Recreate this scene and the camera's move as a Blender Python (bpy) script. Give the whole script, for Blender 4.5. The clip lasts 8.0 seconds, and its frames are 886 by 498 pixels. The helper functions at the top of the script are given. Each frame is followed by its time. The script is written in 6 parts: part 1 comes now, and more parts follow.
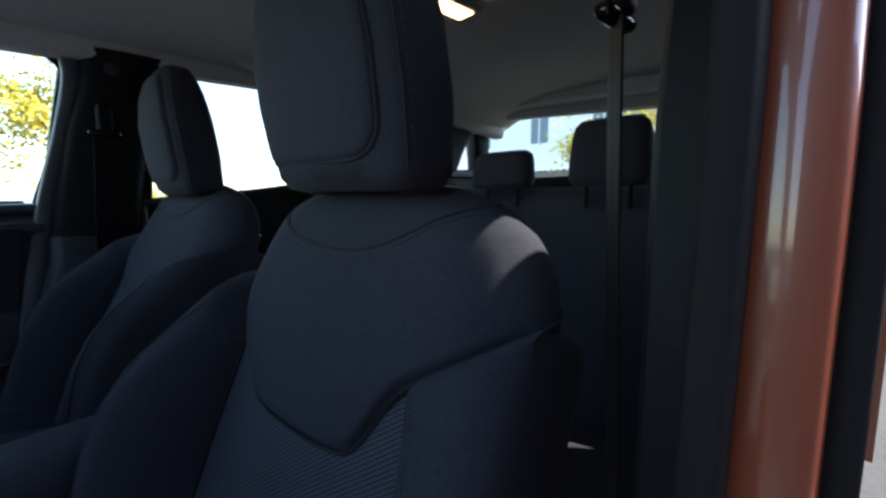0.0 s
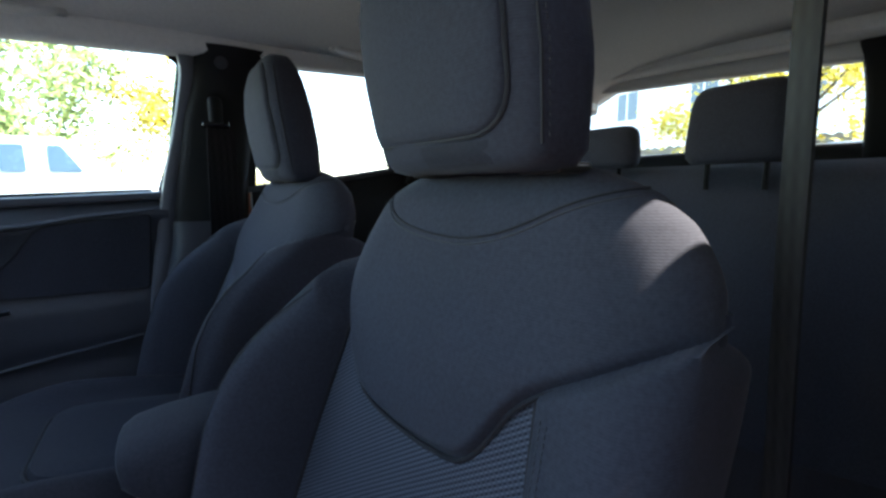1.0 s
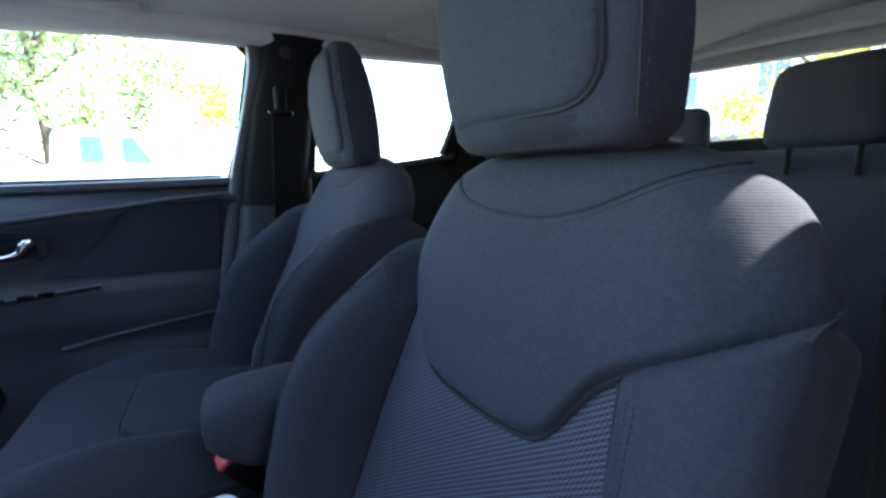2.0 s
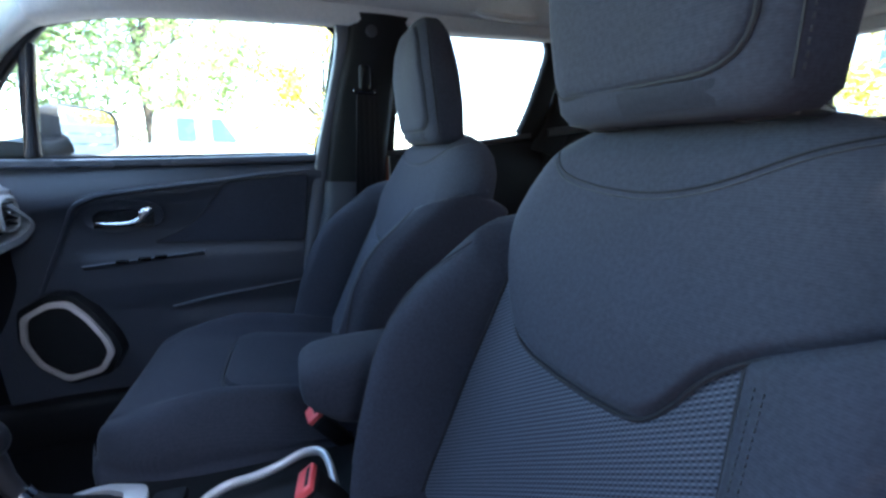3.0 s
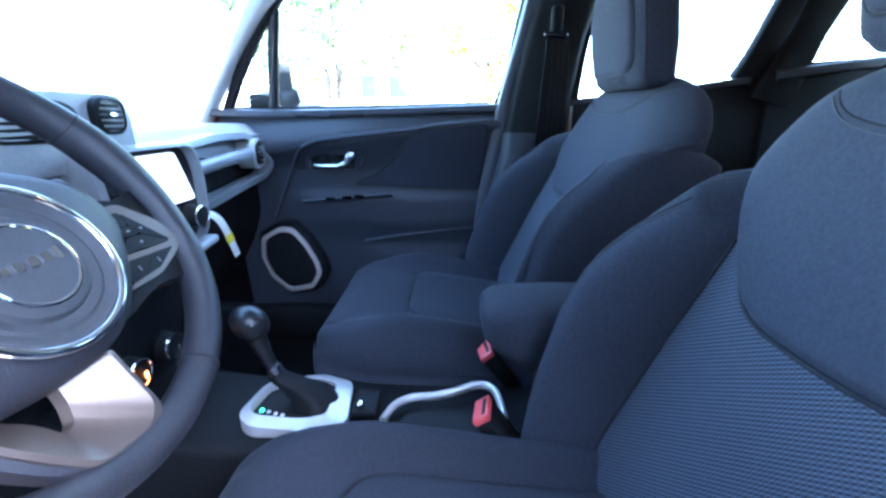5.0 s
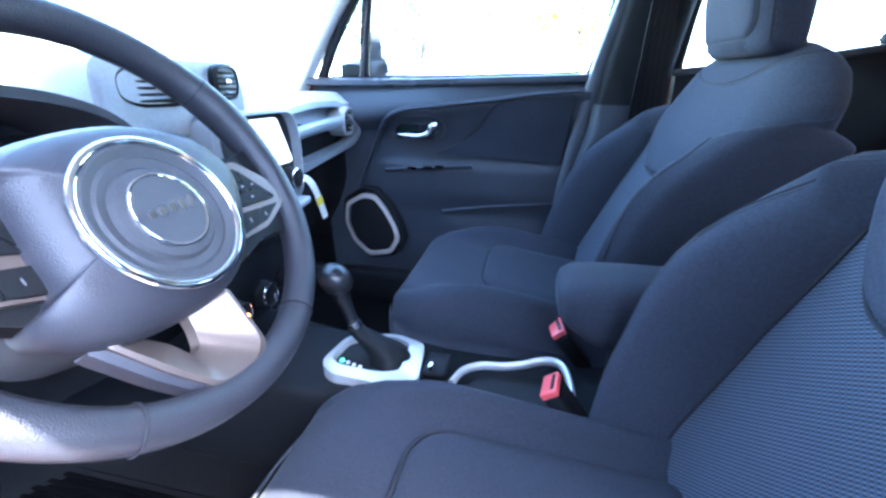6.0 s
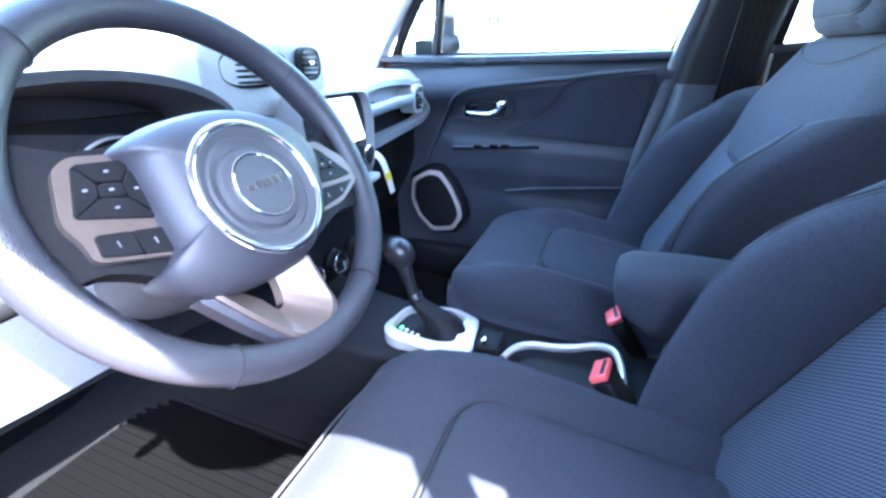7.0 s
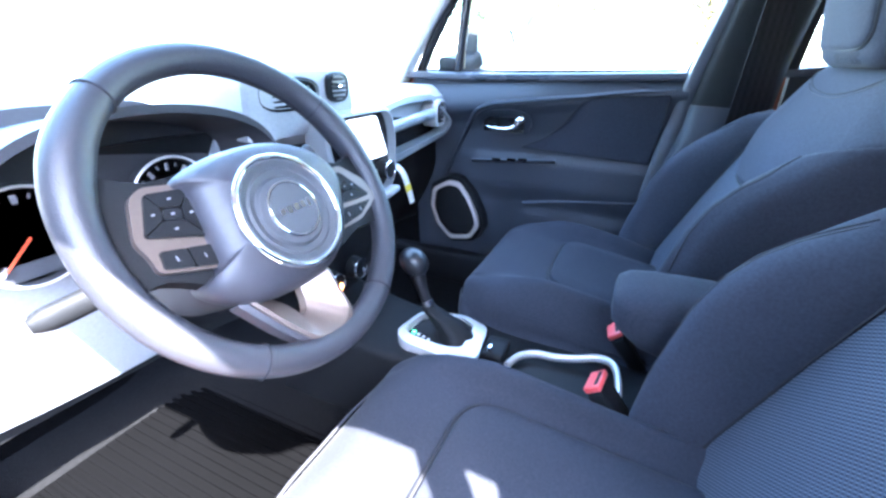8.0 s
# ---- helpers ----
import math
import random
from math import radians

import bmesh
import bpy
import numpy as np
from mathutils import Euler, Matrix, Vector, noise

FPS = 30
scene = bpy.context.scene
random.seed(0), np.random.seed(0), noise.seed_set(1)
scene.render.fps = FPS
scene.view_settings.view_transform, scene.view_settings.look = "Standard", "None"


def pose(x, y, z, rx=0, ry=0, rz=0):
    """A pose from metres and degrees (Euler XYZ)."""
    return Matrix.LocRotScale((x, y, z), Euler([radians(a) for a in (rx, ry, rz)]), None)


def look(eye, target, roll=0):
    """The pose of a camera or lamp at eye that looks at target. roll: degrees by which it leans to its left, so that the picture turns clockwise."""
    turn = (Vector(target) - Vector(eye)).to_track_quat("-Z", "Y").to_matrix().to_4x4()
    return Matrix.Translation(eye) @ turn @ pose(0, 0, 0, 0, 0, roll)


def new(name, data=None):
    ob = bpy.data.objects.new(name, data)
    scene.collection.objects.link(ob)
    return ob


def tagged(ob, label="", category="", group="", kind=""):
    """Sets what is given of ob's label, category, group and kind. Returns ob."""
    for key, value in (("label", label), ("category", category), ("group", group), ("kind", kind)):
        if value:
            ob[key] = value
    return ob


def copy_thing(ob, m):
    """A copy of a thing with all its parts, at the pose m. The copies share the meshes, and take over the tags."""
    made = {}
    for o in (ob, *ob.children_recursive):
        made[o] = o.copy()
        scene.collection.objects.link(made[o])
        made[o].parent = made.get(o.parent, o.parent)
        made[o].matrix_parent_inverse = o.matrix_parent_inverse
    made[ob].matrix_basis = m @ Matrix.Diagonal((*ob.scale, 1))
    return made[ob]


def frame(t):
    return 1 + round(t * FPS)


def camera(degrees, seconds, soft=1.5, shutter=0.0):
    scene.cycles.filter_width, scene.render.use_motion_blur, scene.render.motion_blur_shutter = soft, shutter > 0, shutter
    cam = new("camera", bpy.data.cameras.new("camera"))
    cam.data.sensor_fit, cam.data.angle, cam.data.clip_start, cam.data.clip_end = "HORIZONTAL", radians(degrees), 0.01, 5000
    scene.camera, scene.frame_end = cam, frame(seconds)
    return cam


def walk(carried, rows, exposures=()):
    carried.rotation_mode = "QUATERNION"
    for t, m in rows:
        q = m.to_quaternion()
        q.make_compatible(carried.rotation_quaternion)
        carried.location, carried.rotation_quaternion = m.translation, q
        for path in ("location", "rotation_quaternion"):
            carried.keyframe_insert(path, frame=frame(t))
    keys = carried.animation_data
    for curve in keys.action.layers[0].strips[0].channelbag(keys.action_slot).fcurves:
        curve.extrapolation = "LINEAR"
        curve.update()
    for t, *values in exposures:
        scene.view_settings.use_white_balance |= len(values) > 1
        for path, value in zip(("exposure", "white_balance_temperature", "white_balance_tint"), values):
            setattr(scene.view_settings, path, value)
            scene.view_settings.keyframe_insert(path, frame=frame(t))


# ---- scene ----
cam = camera(93.4, 8.0, soft=2.7)
PATH = [
    (0, (0.473, -0.753, 1.156), (1.846, 0.683, 0.927), 0.2),
    (0.5, (0.486, -0.707, 1.155), (1.691, 0.864, 0.87), -1.1),
    (1, (0.471, -0.688, 1.155), (1.557, 0.964, 0.853), -0.6),
    (2.5, (0.423, -0.668, 1.136), (1.216, 1.13, 0.764), -0.4),
    (3, (0.4, -0.661, 1.133), (1.041, 1.185, 0.71), 0.2),
    (3.5, (0.385, -0.656, 1.129), (0.878, 1.225, 0.658), 0.0),
    (4, (0.363, -0.654, 1.125), (0.7, 1.253, 0.627), 0.1),
    (4.5, (0.348, -0.653, 1.12), (0.506, 1.261, 0.562), 0.3),
    (5, (0.335, -0.651, 1.117), (0.282, 1.251, 0.5), 0.2),
    (5.2, (0.328, -0.653, 1.112), (0.212, 1.243, 0.485), 0.3),
    (6.5, (0.324, -0.669, 1.115), (-0.214, 1.081, 0.312), 0.5),
    (7, (0.335, -0.684, 1.127), (-0.319, 1.01, 0.288), 0.4),
    (7.5, (0.356, -0.698, 1.151), (-0.378, 0.953, 0.295), 0.6),
    (8, (0.375, -0.719, 1.171), (-0.384, 0.935, 0.34), 0.9),
]
EXPOSURES = [(0.0, 2.5, 6700, 11), (0.5, 3.1, 7350, 11), (1.0, 3.62, 7100, 11), (2.5, 4.3, 6450, 11), (3.5, 4.44, 6050, 11), (4.5, 4.88, 5500, 10.5), (5.0, 5.05, 5450, 10.5), (6.5, 5.75, 5600, 11.5), (8.0, 5.9, 5850, 11.5)]
walk(cam, [(t, look(eye, target, roll)) for t, eye, target, roll in PATH], EXPOSURES)

# ---- light ----
SUN = Vector((0.63, -0.417, 1.0)).normalized()   # towards the sun
world = bpy.data.worlds.new("sky")
scene.world = world
world.use_nodes = True
_n, _l = world.node_tree.nodes, world.node_tree.links
_sky = _n.new("ShaderNodeTexSky")
_sky.sky_type = "NISHITA"
_sky.sun_disc = False
_sky.sun_elevation = math.asin(SUN.z)
_sky.sun_rotation = math.atan2(SUN.x, SUN.y)
_l.new(_sky.outputs[0], _n["Background"].inputs[0])
_n["Background"].inputs[1].default_value = 0.15
_sun = bpy.data.lights.new("sun", "SUN")
_sun.energy, _sun.angle, _sun.color = 2.2, radians(0.53), (1.0, 0.95, 0.88)
new("sun", _sun).matrix_world = look((0, 0, 6), Vector((0, 0, 6)) - SUN)

# ---- mesh helpers ----
def thing(name, base=(0, 0, 0), label="", category="", group="", kind=""):
    ob = new(name)
    ob.location = base
    ob.empty_display_size = 0.05
    return tagged(ob, label, category, group, kind)


def attach(ob, parent):
    at = Vector((0, 0, 0))
    p = parent
    while p is not None:
        at += p.location
        p = p.parent
    ob.parent = parent
    ob.location = -at if parent.parent is None else Vector((0, 0, 0))
    if parent.type == "MESH" and parent.parent is not None:
        ob.location = (0, 0, 0)
    return ob


def smooth(me, angle=40):
    me.polygons.foreach_set("use_smooth", [True] * len(me.polygons))
    if angle:
        me.set_sharp_from_angle(angle=radians(angle))


def mesh_part(name, verts, faces, mat, parent=None, label="", angle=40, flip=False):
    me = bpy.data.meshes.new(name)
    me.from_pydata([tuple(v) for v in verts], [], [tuple(f) for f in faces])
    bm = bmesh.new()
    bm.from_mesh(me)
    bmesh.ops.remove_doubles(bm, verts=bm.verts, dist=1e-6)
    bmesh.ops.recalc_face_normals(bm, faces=bm.faces)
    bm.to_mesh(me)
    bm.free()
    me.materials.append(mat)
    smooth(me, angle)
    ob = new(name, me)
    if parent is not None:
        attach(ob, parent)
    if label:
        tagged(ob, label)
    return ob


def part(name, bm, mat, parent=None, label="", angle=40):
    me = bpy.data.meshes.new(name)
    bm.to_mesh(me)
    bm.free()
    me.materials.append(mat)
    smooth(me, angle)
    ob = new(name, me)
    if parent is not None:
        attach(ob, parent)
    if label:
        tagged(ob, label)
    return ob


def spline(pts, n=6, closed=False):
    """Catmull-Rom through the points."""
    P = [np.array(p, float) for p in pts]
    m = len(P)
    out = []
    segs = m if closed else m - 1
    for i in range(segs):
        if closed:
            a, b, c, d = P[(i - 1) % m], P[i], P[(i + 1) % m], P[(i + 2) % m]
        else:
            a, b, c, d = P[max(i - 1, 0)], P[i], P[i + 1], P[min(i + 2, m - 1)]
        for k in range(n):
            t = k / n
            out.append(0.5 * (2 * b + (c - a) * t + (2 * a - 5 * b + 4 * c - d) * t * t + (3 * b - a - 3 * c + d) * t ** 3))
    if not closed:
        out.append(P[-1])
    return out


def loft(rings, closed=True, caps=True):
    """Quads between rings of equally many points."""
    n = len(rings[0])
    verts = [tuple(p) for r in rings for p in r]
    faces = []
    for i in range(len(rings) - 1):
        for k in range(n if closed else n - 1):
            a, b = i * n + k, i * n + (k + 1) % n
            faces.append((a, b, b + n, a + n))
    if caps and closed:
        faces.append(tuple(range(n)))
        faces.append(tuple(range((len(rings) - 1) * n, len(rings) * n)))
    return verts, faces


def grid(fn, nu, nv):
    verts = [tuple(fn(i / (nu - 1), j / (nv - 1))) for i in range(nu) for j in range(nv)]
    faces = [(i * nv + j, (i + 1) * nv + j, (i + 1) * nv + j + 1, i * nv + j + 1) for i in range(nu - 1) for j in range(nv - 1)]
    return verts, faces


def slab(fn, nu, nv, depth):
    """A sheet fn(u, v) with a thickness along the vector depth, closed round its rim."""
    v1, f1 = grid(fn, nu, nv)
    d = np.array(depth, float)
    m = len(v1)
    v2 = [tuple(np.array(p) + d) for p in v1]
    f2 = [tuple(a + m for a in reversed(f)) for f in f1]
    rim = [i * nv for i in range(nu)] + [(nu - 1) * nv + j for j in range(1, nv)] + [i * nv + nv - 1 for i in range(nu - 2, -1, -1)] + [j for j in range(nv - 2, 0, -1)]
    side = [(rim[k], rim[(k + 1) % len(rim)], rim[(k + 1) % len(rim)] + m, rim[k] + m) for k in range(len(rim))]
    return v1 + v2, f1 + f2 + side


def tube(path, r, n=8, closed=False, flat=1.0, up=(0, 0, 1)):
    """A tube along a path; r a number or one for each point; flat squeezes it along its second axis."""
    P = [np.array(p, float) for p in path]
    m = len(P)
    rings = []
    prev = None
    for i, p in enumerate(P):
        if closed:
            t = P[(i + 1) % m] - P[i - 1]
        else:
            t = P[min(i + 1, m - 1)] - P[max(i - 1, 0)]
        t /= np.linalg.norm(t) + 1e-12
        u = np.array(up, float) if prev is None else prev
        a = u - t * np.dot(u, t)
        if np.linalg.norm(a) < 1e-6:
            a = np.array((1.0, 0.1, 0)) - t * np.dot((1.0, 0.1, 0), t)
        a /= np.linalg.norm(a)
        prev = a
        b = np.cross(t, a)
        rr = r[i] if hasattr(r, "__len__") else r
        rings.append([p + a * math.cos(2 * math.pi * k / n) * rr + b * math.sin(2 * math.pi * k / n) * rr * flat for k in range(n)])
    if closed:
        rings.append(rings[0])
        return loft(rings, True, False)
    return loft(rings)


def strap(path, width, thick, side):
    """A flat band along a path; side: the direction of its width (one, or one for each point)."""
    P = [np.array(p, float) for p in path]
    rings = []
    for i, p in enumerate(P):
        t = P[min(i + 1, len(P) - 1)] - P[max(i - 1, 0)]
        t /= np.linalg.norm(t) + 1e-12
        s = np.array(side[i] if hasattr(side[0], "__len__") else side, float)
        s = s - t * np.dot(s, t)
        s /= np.linalg.norm(s)
        q = np.cross(t, s)
        w = width[i] if hasattr(width, "__len__") else width
        rings.append([p + s * w / 2 + q * thick / 2, p - s * w / 2 + q * thick / 2, p - s * w / 2 - q * thick / 2, p + s * w / 2 - q * thick / 2])
    return loft(rings)


def box_bm(cx, cy, cz, sx, sy, sz, bevel=0.0, seg=3, rot=None):
    bm = bmesh.new()
    bmesh.ops.create_cube(bm, size=1)
    bmesh.ops.scale(bm, vec=(sx, sy, sz), verts=bm.verts)
    if bevel:
        bmesh.ops.bevel(bm, geom=list(bm.edges), offset=bevel, segments=seg, profile=0.5, affect="EDGES")
    if rot is not None:
        bmesh.ops.rotate(bm, verts=bm.verts, cent=(0, 0, 0), matrix=Euler([radians(a) for a in rot]).to_matrix())
    bmesh.ops.translate(bm, verts=bm.verts, vec=(cx, cy, cz))
    return bm


def prism(outline, depth, bevel=0.0, seg=2):
    """A plate: a closed outline of 3D points, pushed along the vector depth, its rims bevelled."""
    bm = bmesh.new()
    vs = [bm.verts.new(tuple(p)) for p in outline]
    f = bm.faces.new(vs)
    r = bmesh.ops.extrude_face_region(bm, geom=[f])
    bmesh.ops.translate(bm, vec=depth, verts=[v for v in r["geom"] if isinstance(v, bmesh.types.BMVert)])
    bmesh.ops.recalc_face_normals(bm, faces=bm.faces)
    if bevel:
        es = [e for e in bm.edges if len(e.link_faces) == 2 and any(len(q.verts) > 4 or q.calc_area() > 0 and len(q.verts) == len(outline) for q in e.link_faces) and e.calc_face_angle(0) > 0.6]
        bmesh.ops.bevel(bm, geom=es, offset=bevel, segments=seg, profile=0.5, affect="EDGES")
    return bm


def rounded(pts, r, n=5):
    """A closed 2D outline with its corners rounded."""
    out = []
    m = len(pts)
    for i in range(m):
        p, a, b = np.array(pts[i], float), np.array(pts[i - 1], float), np.array(pts[(i + 1) % m], float)
        rr = r[i] if hasattr(r, "__len__") else r
        da, db = (a - p), (b - p)
        la, lb = np.linalg.norm(da), np.linalg.norm(db)
        k = min(rr, la * 0.48, lb * 0.48)
        s, e = p + da / la * k, p + db / lb * k
        for j in range(n + 1):
            t = j / n
            out.append((1 - t) ** 2 * s + 2 * t * (1 - t) * p + t * t * e)
    return out


def ring_plate(outer, inner, depth):
    """A frame between two outlines of equally many 3D points, pushed along depth."""
    n = len(outer)
    d = np.array(depth, float)
    o1, i1 = [np.array(p, float) for p in outer], [np.array(p, float) for p in inner]
    rings = [o1, i1, [p + d for p in i1], [p + d for p in o1], o1]
    return loft(rings, True, False)


def lerp_t(x, xs, ys):
    return float(np.interp(x, xs, ys))


def sstep(a, b, x):
    t = min(1.0, max(0.0, (x - a) / (b - a)))
    return t * t * (3 - 2 * t)

# ---- materials ----
def material(name, color, rough=0.5, metal=0.0, spec=0.5, vary=0.15, scale=30, bump=0.0, bump_scale=400, coat=0.0, sheen=0.0, stain=0.0):
    """A surface with colour variation at two scales and fine relief."""
    m = bpy.data.materials.new(name)
    m.use_nodes = True
    n, l = m.node_tree.nodes, m.node_tree.links
    b = n["Principled BSDF"]
    b.inputs["Roughness"].default_value = rough
    b.inputs["Metallic"].default_value = metal
    b.inputs["Specular IOR Level"].default_value = spec
    b.inputs["Coat Weight"].default_value = coat
    b.inputs["Coat Roughness"].default_value = 0.05
    b.inputs["Sheen Weight"].default_value = sheen
    b.inputs["Sheen Roughness"].default_value = 0.4
    co = n.new("ShaderNodeTexCoord")
    big = n.new("ShaderNodeTexNoise")
    big.inputs["Scale"].default_value = scale * 0.12
    big.inputs["Detail"].default_value = 4
    fine = n.new("ShaderNodeTexNoise")
    fine.inputs["Scale"].default_value = scale * 6
    fine.inputs["Detail"].default_value = 3
    l.new(co.outputs["Object"], big.inputs["Vector"])
    l.new(co.outputs["Object"], fine.inputs["Vector"])
    add = n.new("ShaderNodeMath")
    add.operation = "ADD"
    l.new(big.outputs["Fac"], add.inputs[0])
    l.new(fine.outputs["Fac"], add.inputs[1])
    ramp = n.new("ShaderNodeMapRange")
    ramp.inputs["From Min"].default_value = 0.7
    ramp.inputs["From Max"].default_value = 1.3
    ramp.inputs["To Min"].default_value = 1 - vary
    ramp.inputs["To Max"].default_value = 1 + vary
    l.new(add.outputs[0], ramp.inputs["Value"])
    mul = n.new("ShaderNodeVectorMath")
    mul.operation = "SCALE"
    mul.inputs[0].default_value = color
    l.new(ramp.outputs[0], mul.inputs["Scale"])
    l.new(mul.outputs[0], b.inputs["Base Color"])
    rr = n.new("ShaderNodeMapRange")
    rr.inputs["From Min"].default_value = 0.35
    rr.inputs["From Max"].default_value = 0.65
    rr.inputs["To Min"].default_value = max(0.02, rough * 0.88)
    rr.inputs["To Max"].default_value = min(1, rough * 1.12)
    l.new(big.outputs["Fac"], rr.inputs["Value"])
    l.new(rr.outputs[0], b.inputs["Roughness"])
    if bump:
        t = n.new("ShaderNodeTexNoise")
        t.inputs["Scale"].default_value = bump_scale
        t.inputs["Detail"].default_value = 2
        l.new(co.outputs["Object"], t.inputs["Vector"])
        bp = n.new("ShaderNodeBump")
        bp.inputs["Strength"].default_value = bump
        bp.inputs["Distance"].default_value = 0.0015
        l.new(t.outputs["Fac"], bp.inputs["Height"])
        l.new(bp.outputs[0], b.inputs["Normal"])
    return m


def cloth(name, color, light, pitch, rough=0.85, strength=0.5, contrast=0.5, axes=("Y", "Z"), diagonal=False):
    """Woven cloth: fine ribs across one another, of the given pitch in metres."""
    m = material(name, color, rough, vary=0.26, scale=42, sheen=0.05, spec=0.14)
    n, l = m.node_tree.nodes, m.node_tree.links
    b = n["Principled BSDF"]
    co = n.new("ShaderNodeTexCoord")
    sep = n.new("ShaderNodeSeparateXYZ")
    l.new(co.outputs["Object"], sep.inputs[0])

    def rib(socket_a, socket_b, ka, kb):
        s = n.new("ShaderNodeMath"); s.operation = "MULTIPLY"; s.inputs[1].default_value = ka
        l.new(socket_a, s.inputs[0])
        t = n.new("ShaderNodeMath"); t.operation = "MULTIPLY_ADD"; t.inputs[1].default_value = kb
        l.new(socket_b, t.inputs[0]); l.new(s.outputs[0], t.inputs[2])
        w = n.new("ShaderNodeMath"); w.operation = "SINE"
        l.new(t.outputs[0], w.inputs[0])
        return w.outputs[0]

    k = 2 * math.pi / pitch
    a, c = sep.outputs[axes[0]], sep.outputs[axes[1]]
    r1 = rib(a, c, k * 0.58, k * 0.81) if diagonal else rib(a, c, 0, k)
    r2 = rib(a, c, k * 0.62, -k * 0.50) if diagonal else rib(a, c, k * 0.6, 0)
    mixw = n.new("ShaderNodeMath"); mixw.operation = "MULTIPLY"
    l.new(r1, mixw.inputs[0]); l.new(r2, mixw.inputs[1])
    h = n.new("ShaderNodeMath"); h.operation = "MULTIPLY_ADD"; h.inputs[1].default_value = 0.9 if diagonal else 0.6
    l.new(mixw.outputs[0], h.inputs[0]); l.new(r1, h.inputs[2])
    mr = n.new("ShaderNodeMapRange")
    mr.inputs["From Min"].default_value = -1.5
    mr.inputs["From Max"].default_value = 1.8
    l.new(h.outputs[0], mr.inputs["Value"])
    mix = n.new("ShaderNodeMix"); mix.data_type = "RGBA"
    mixf = n.new("ShaderNodeMath"); mixf.operation = "MULTIPLY"; mixf.inputs[1].default_value = contrast
    l.new(mr.outputs[0], mixf.inputs[0])
    l.new(mixf.outputs[0], mix.inputs["Factor"])
    base = [x for x in n if x.type == "VECT_MATH"][0]
    l.new(base.outputs[0], mix.inputs[6])
    mix.inputs[7].default_value = (*light, 1)
    l.new(mix.outputs[2], b.inputs["Base Color"])
    bp = n.new("ShaderNodeBump")
    bp.inputs["Strength"].default_value = strength
    bp.inputs["Distance"].default_value = 0.0008
    l.new(mr.outputs[0], bp.inputs["Height"])
    l.new(bp.outputs[0], b.inputs["Normal"])
    return m


def glass(name, tint=(0.9, 0.95, 0.93)):
    m = bpy.data.materials.new(name)
    m.use_nodes = True
    n, l = m.node_tree.nodes, m.node_tree.links
    n.remove(n["Principled BSDF"])
    tr, gl, mx, lw = n.new("ShaderNodeBsdfTransparent"), n.new("ShaderNodeBsdfGlossy"), n.new("ShaderNodeMixShader"), n.new("ShaderNodeLayerWeight")
    pw, ma = n.new("ShaderNodeMath"), n.new("ShaderNodeMath")
    pw.operation, ma.operation = "POWER", "MULTIPLY_ADD"
    pw.inputs[1].default_value, ma.inputs[1].default_value, ma.inputs[2].default_value = 5.0, 0.7, 0.03
    tr.inputs[0].default_value = (*tint, 1)
    gl.inputs["Roughness"].default_value = 0.01
    lw.inputs["Blend"].default_value = 0.5
    l.new(lw.outputs["Facing"], pw.inputs[0]); l.new(pw.outputs[0], ma.inputs[0])
    l.new(ma.outputs[0], mx.inputs[0]); l.new(tr.outputs[0], mx.inputs[1]); l.new(gl.outputs[0], mx.inputs[2])
    l.new(mx.outputs[0], n["Material Output"].inputs[0])
    return m


def glow(name, color, strength):
    m = bpy.data.materials.new(name)
    m.use_nodes = True
    b = m.node_tree.nodes["Principled BSDF"]
    b.inputs["Base Color"].default_value = (*color, 1)
    b.inputs["Emission Color"].default_value = (*color, 1)
    b.inputs["Emission Strength"].default_value = strength
    return m


FABRIC = cloth("seat cloth", (0.037, 0.040, 0.053), (0.077, 0.082, 0.106), 0.0023, contrast=0.16, strength=0.25)
MESHCLOTH = cloth("mesh cloth", (0.016, 0.019, 0.028), (0.19, 0.21, 0.26), 0.0044, contrast=0.58, strength=0.9, diagonal=True)
# The seat cloth again, darkened in colour for the shade on the cushions
FABRIC_TOP = cloth("shade-darkened cushion cloth", (0.026, 0.028, 0.037), (0.056, 0.060, 0.076), 0.0023, contrast=0.16, strength=0.25, axes=("X", "Y"))
POSTGREY = material("grey guide plastic", (0.024, 0.022, 0.022), 0.35, vary=0.08)
THREAD = material("thread", (0.012, 0.012, 0.016), 0.8)
STITCH = material("stitching thread", (0.032, 0.032, 0.040), 0.7)
PLASTIC = material("grained black plastic", (0.009, 0.0094, 0.0105), 0.52, spec=0.14, bump=0.35, bump_scale=900, vary=0.1)
PLASTIC_GREY = material("grained charcoal plastic", (0.050, 0.052, 0.058), 0.5, spec=0.3, bump=0.35, bump_scale=900, vary=0.1)
DOORTRIM = material("door panel skin", (0.036, 0.040, 0.052), 0.42, spec=0.5, bump=0.4, bump_scale=700, vary=0.12)
# Door skin made lighter: part of the sill's sky sheen is colour
SILLSHEEN = material("sky-sheen sill skin", (0.075, 0.08, 0.095), 0.30, spec=0.5, bump=0.15, bump_scale=900, vary=0.08)
# Grey base raised to carry some of the flange's shine
FLANGE = material("pillar seal sheen", (0.10, 0.105, 0.12), 0.30, spec=0.5, vary=0.08)
# Charcoal skin made pale: the daylight on it is put into this colour
DASHLIT = material("light-raised dash skin", (0.29, 0.30, 0.32), 0.5, bump=0.5, bump_scale=700, vary=0.1)
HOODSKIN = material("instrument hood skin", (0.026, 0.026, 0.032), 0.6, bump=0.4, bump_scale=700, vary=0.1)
FRAMEGREY = material("satin grey frame paint", (0.21, 0.22, 0.235), 0.32, vary=0.05, bump=0.05, bump_scale=1500)
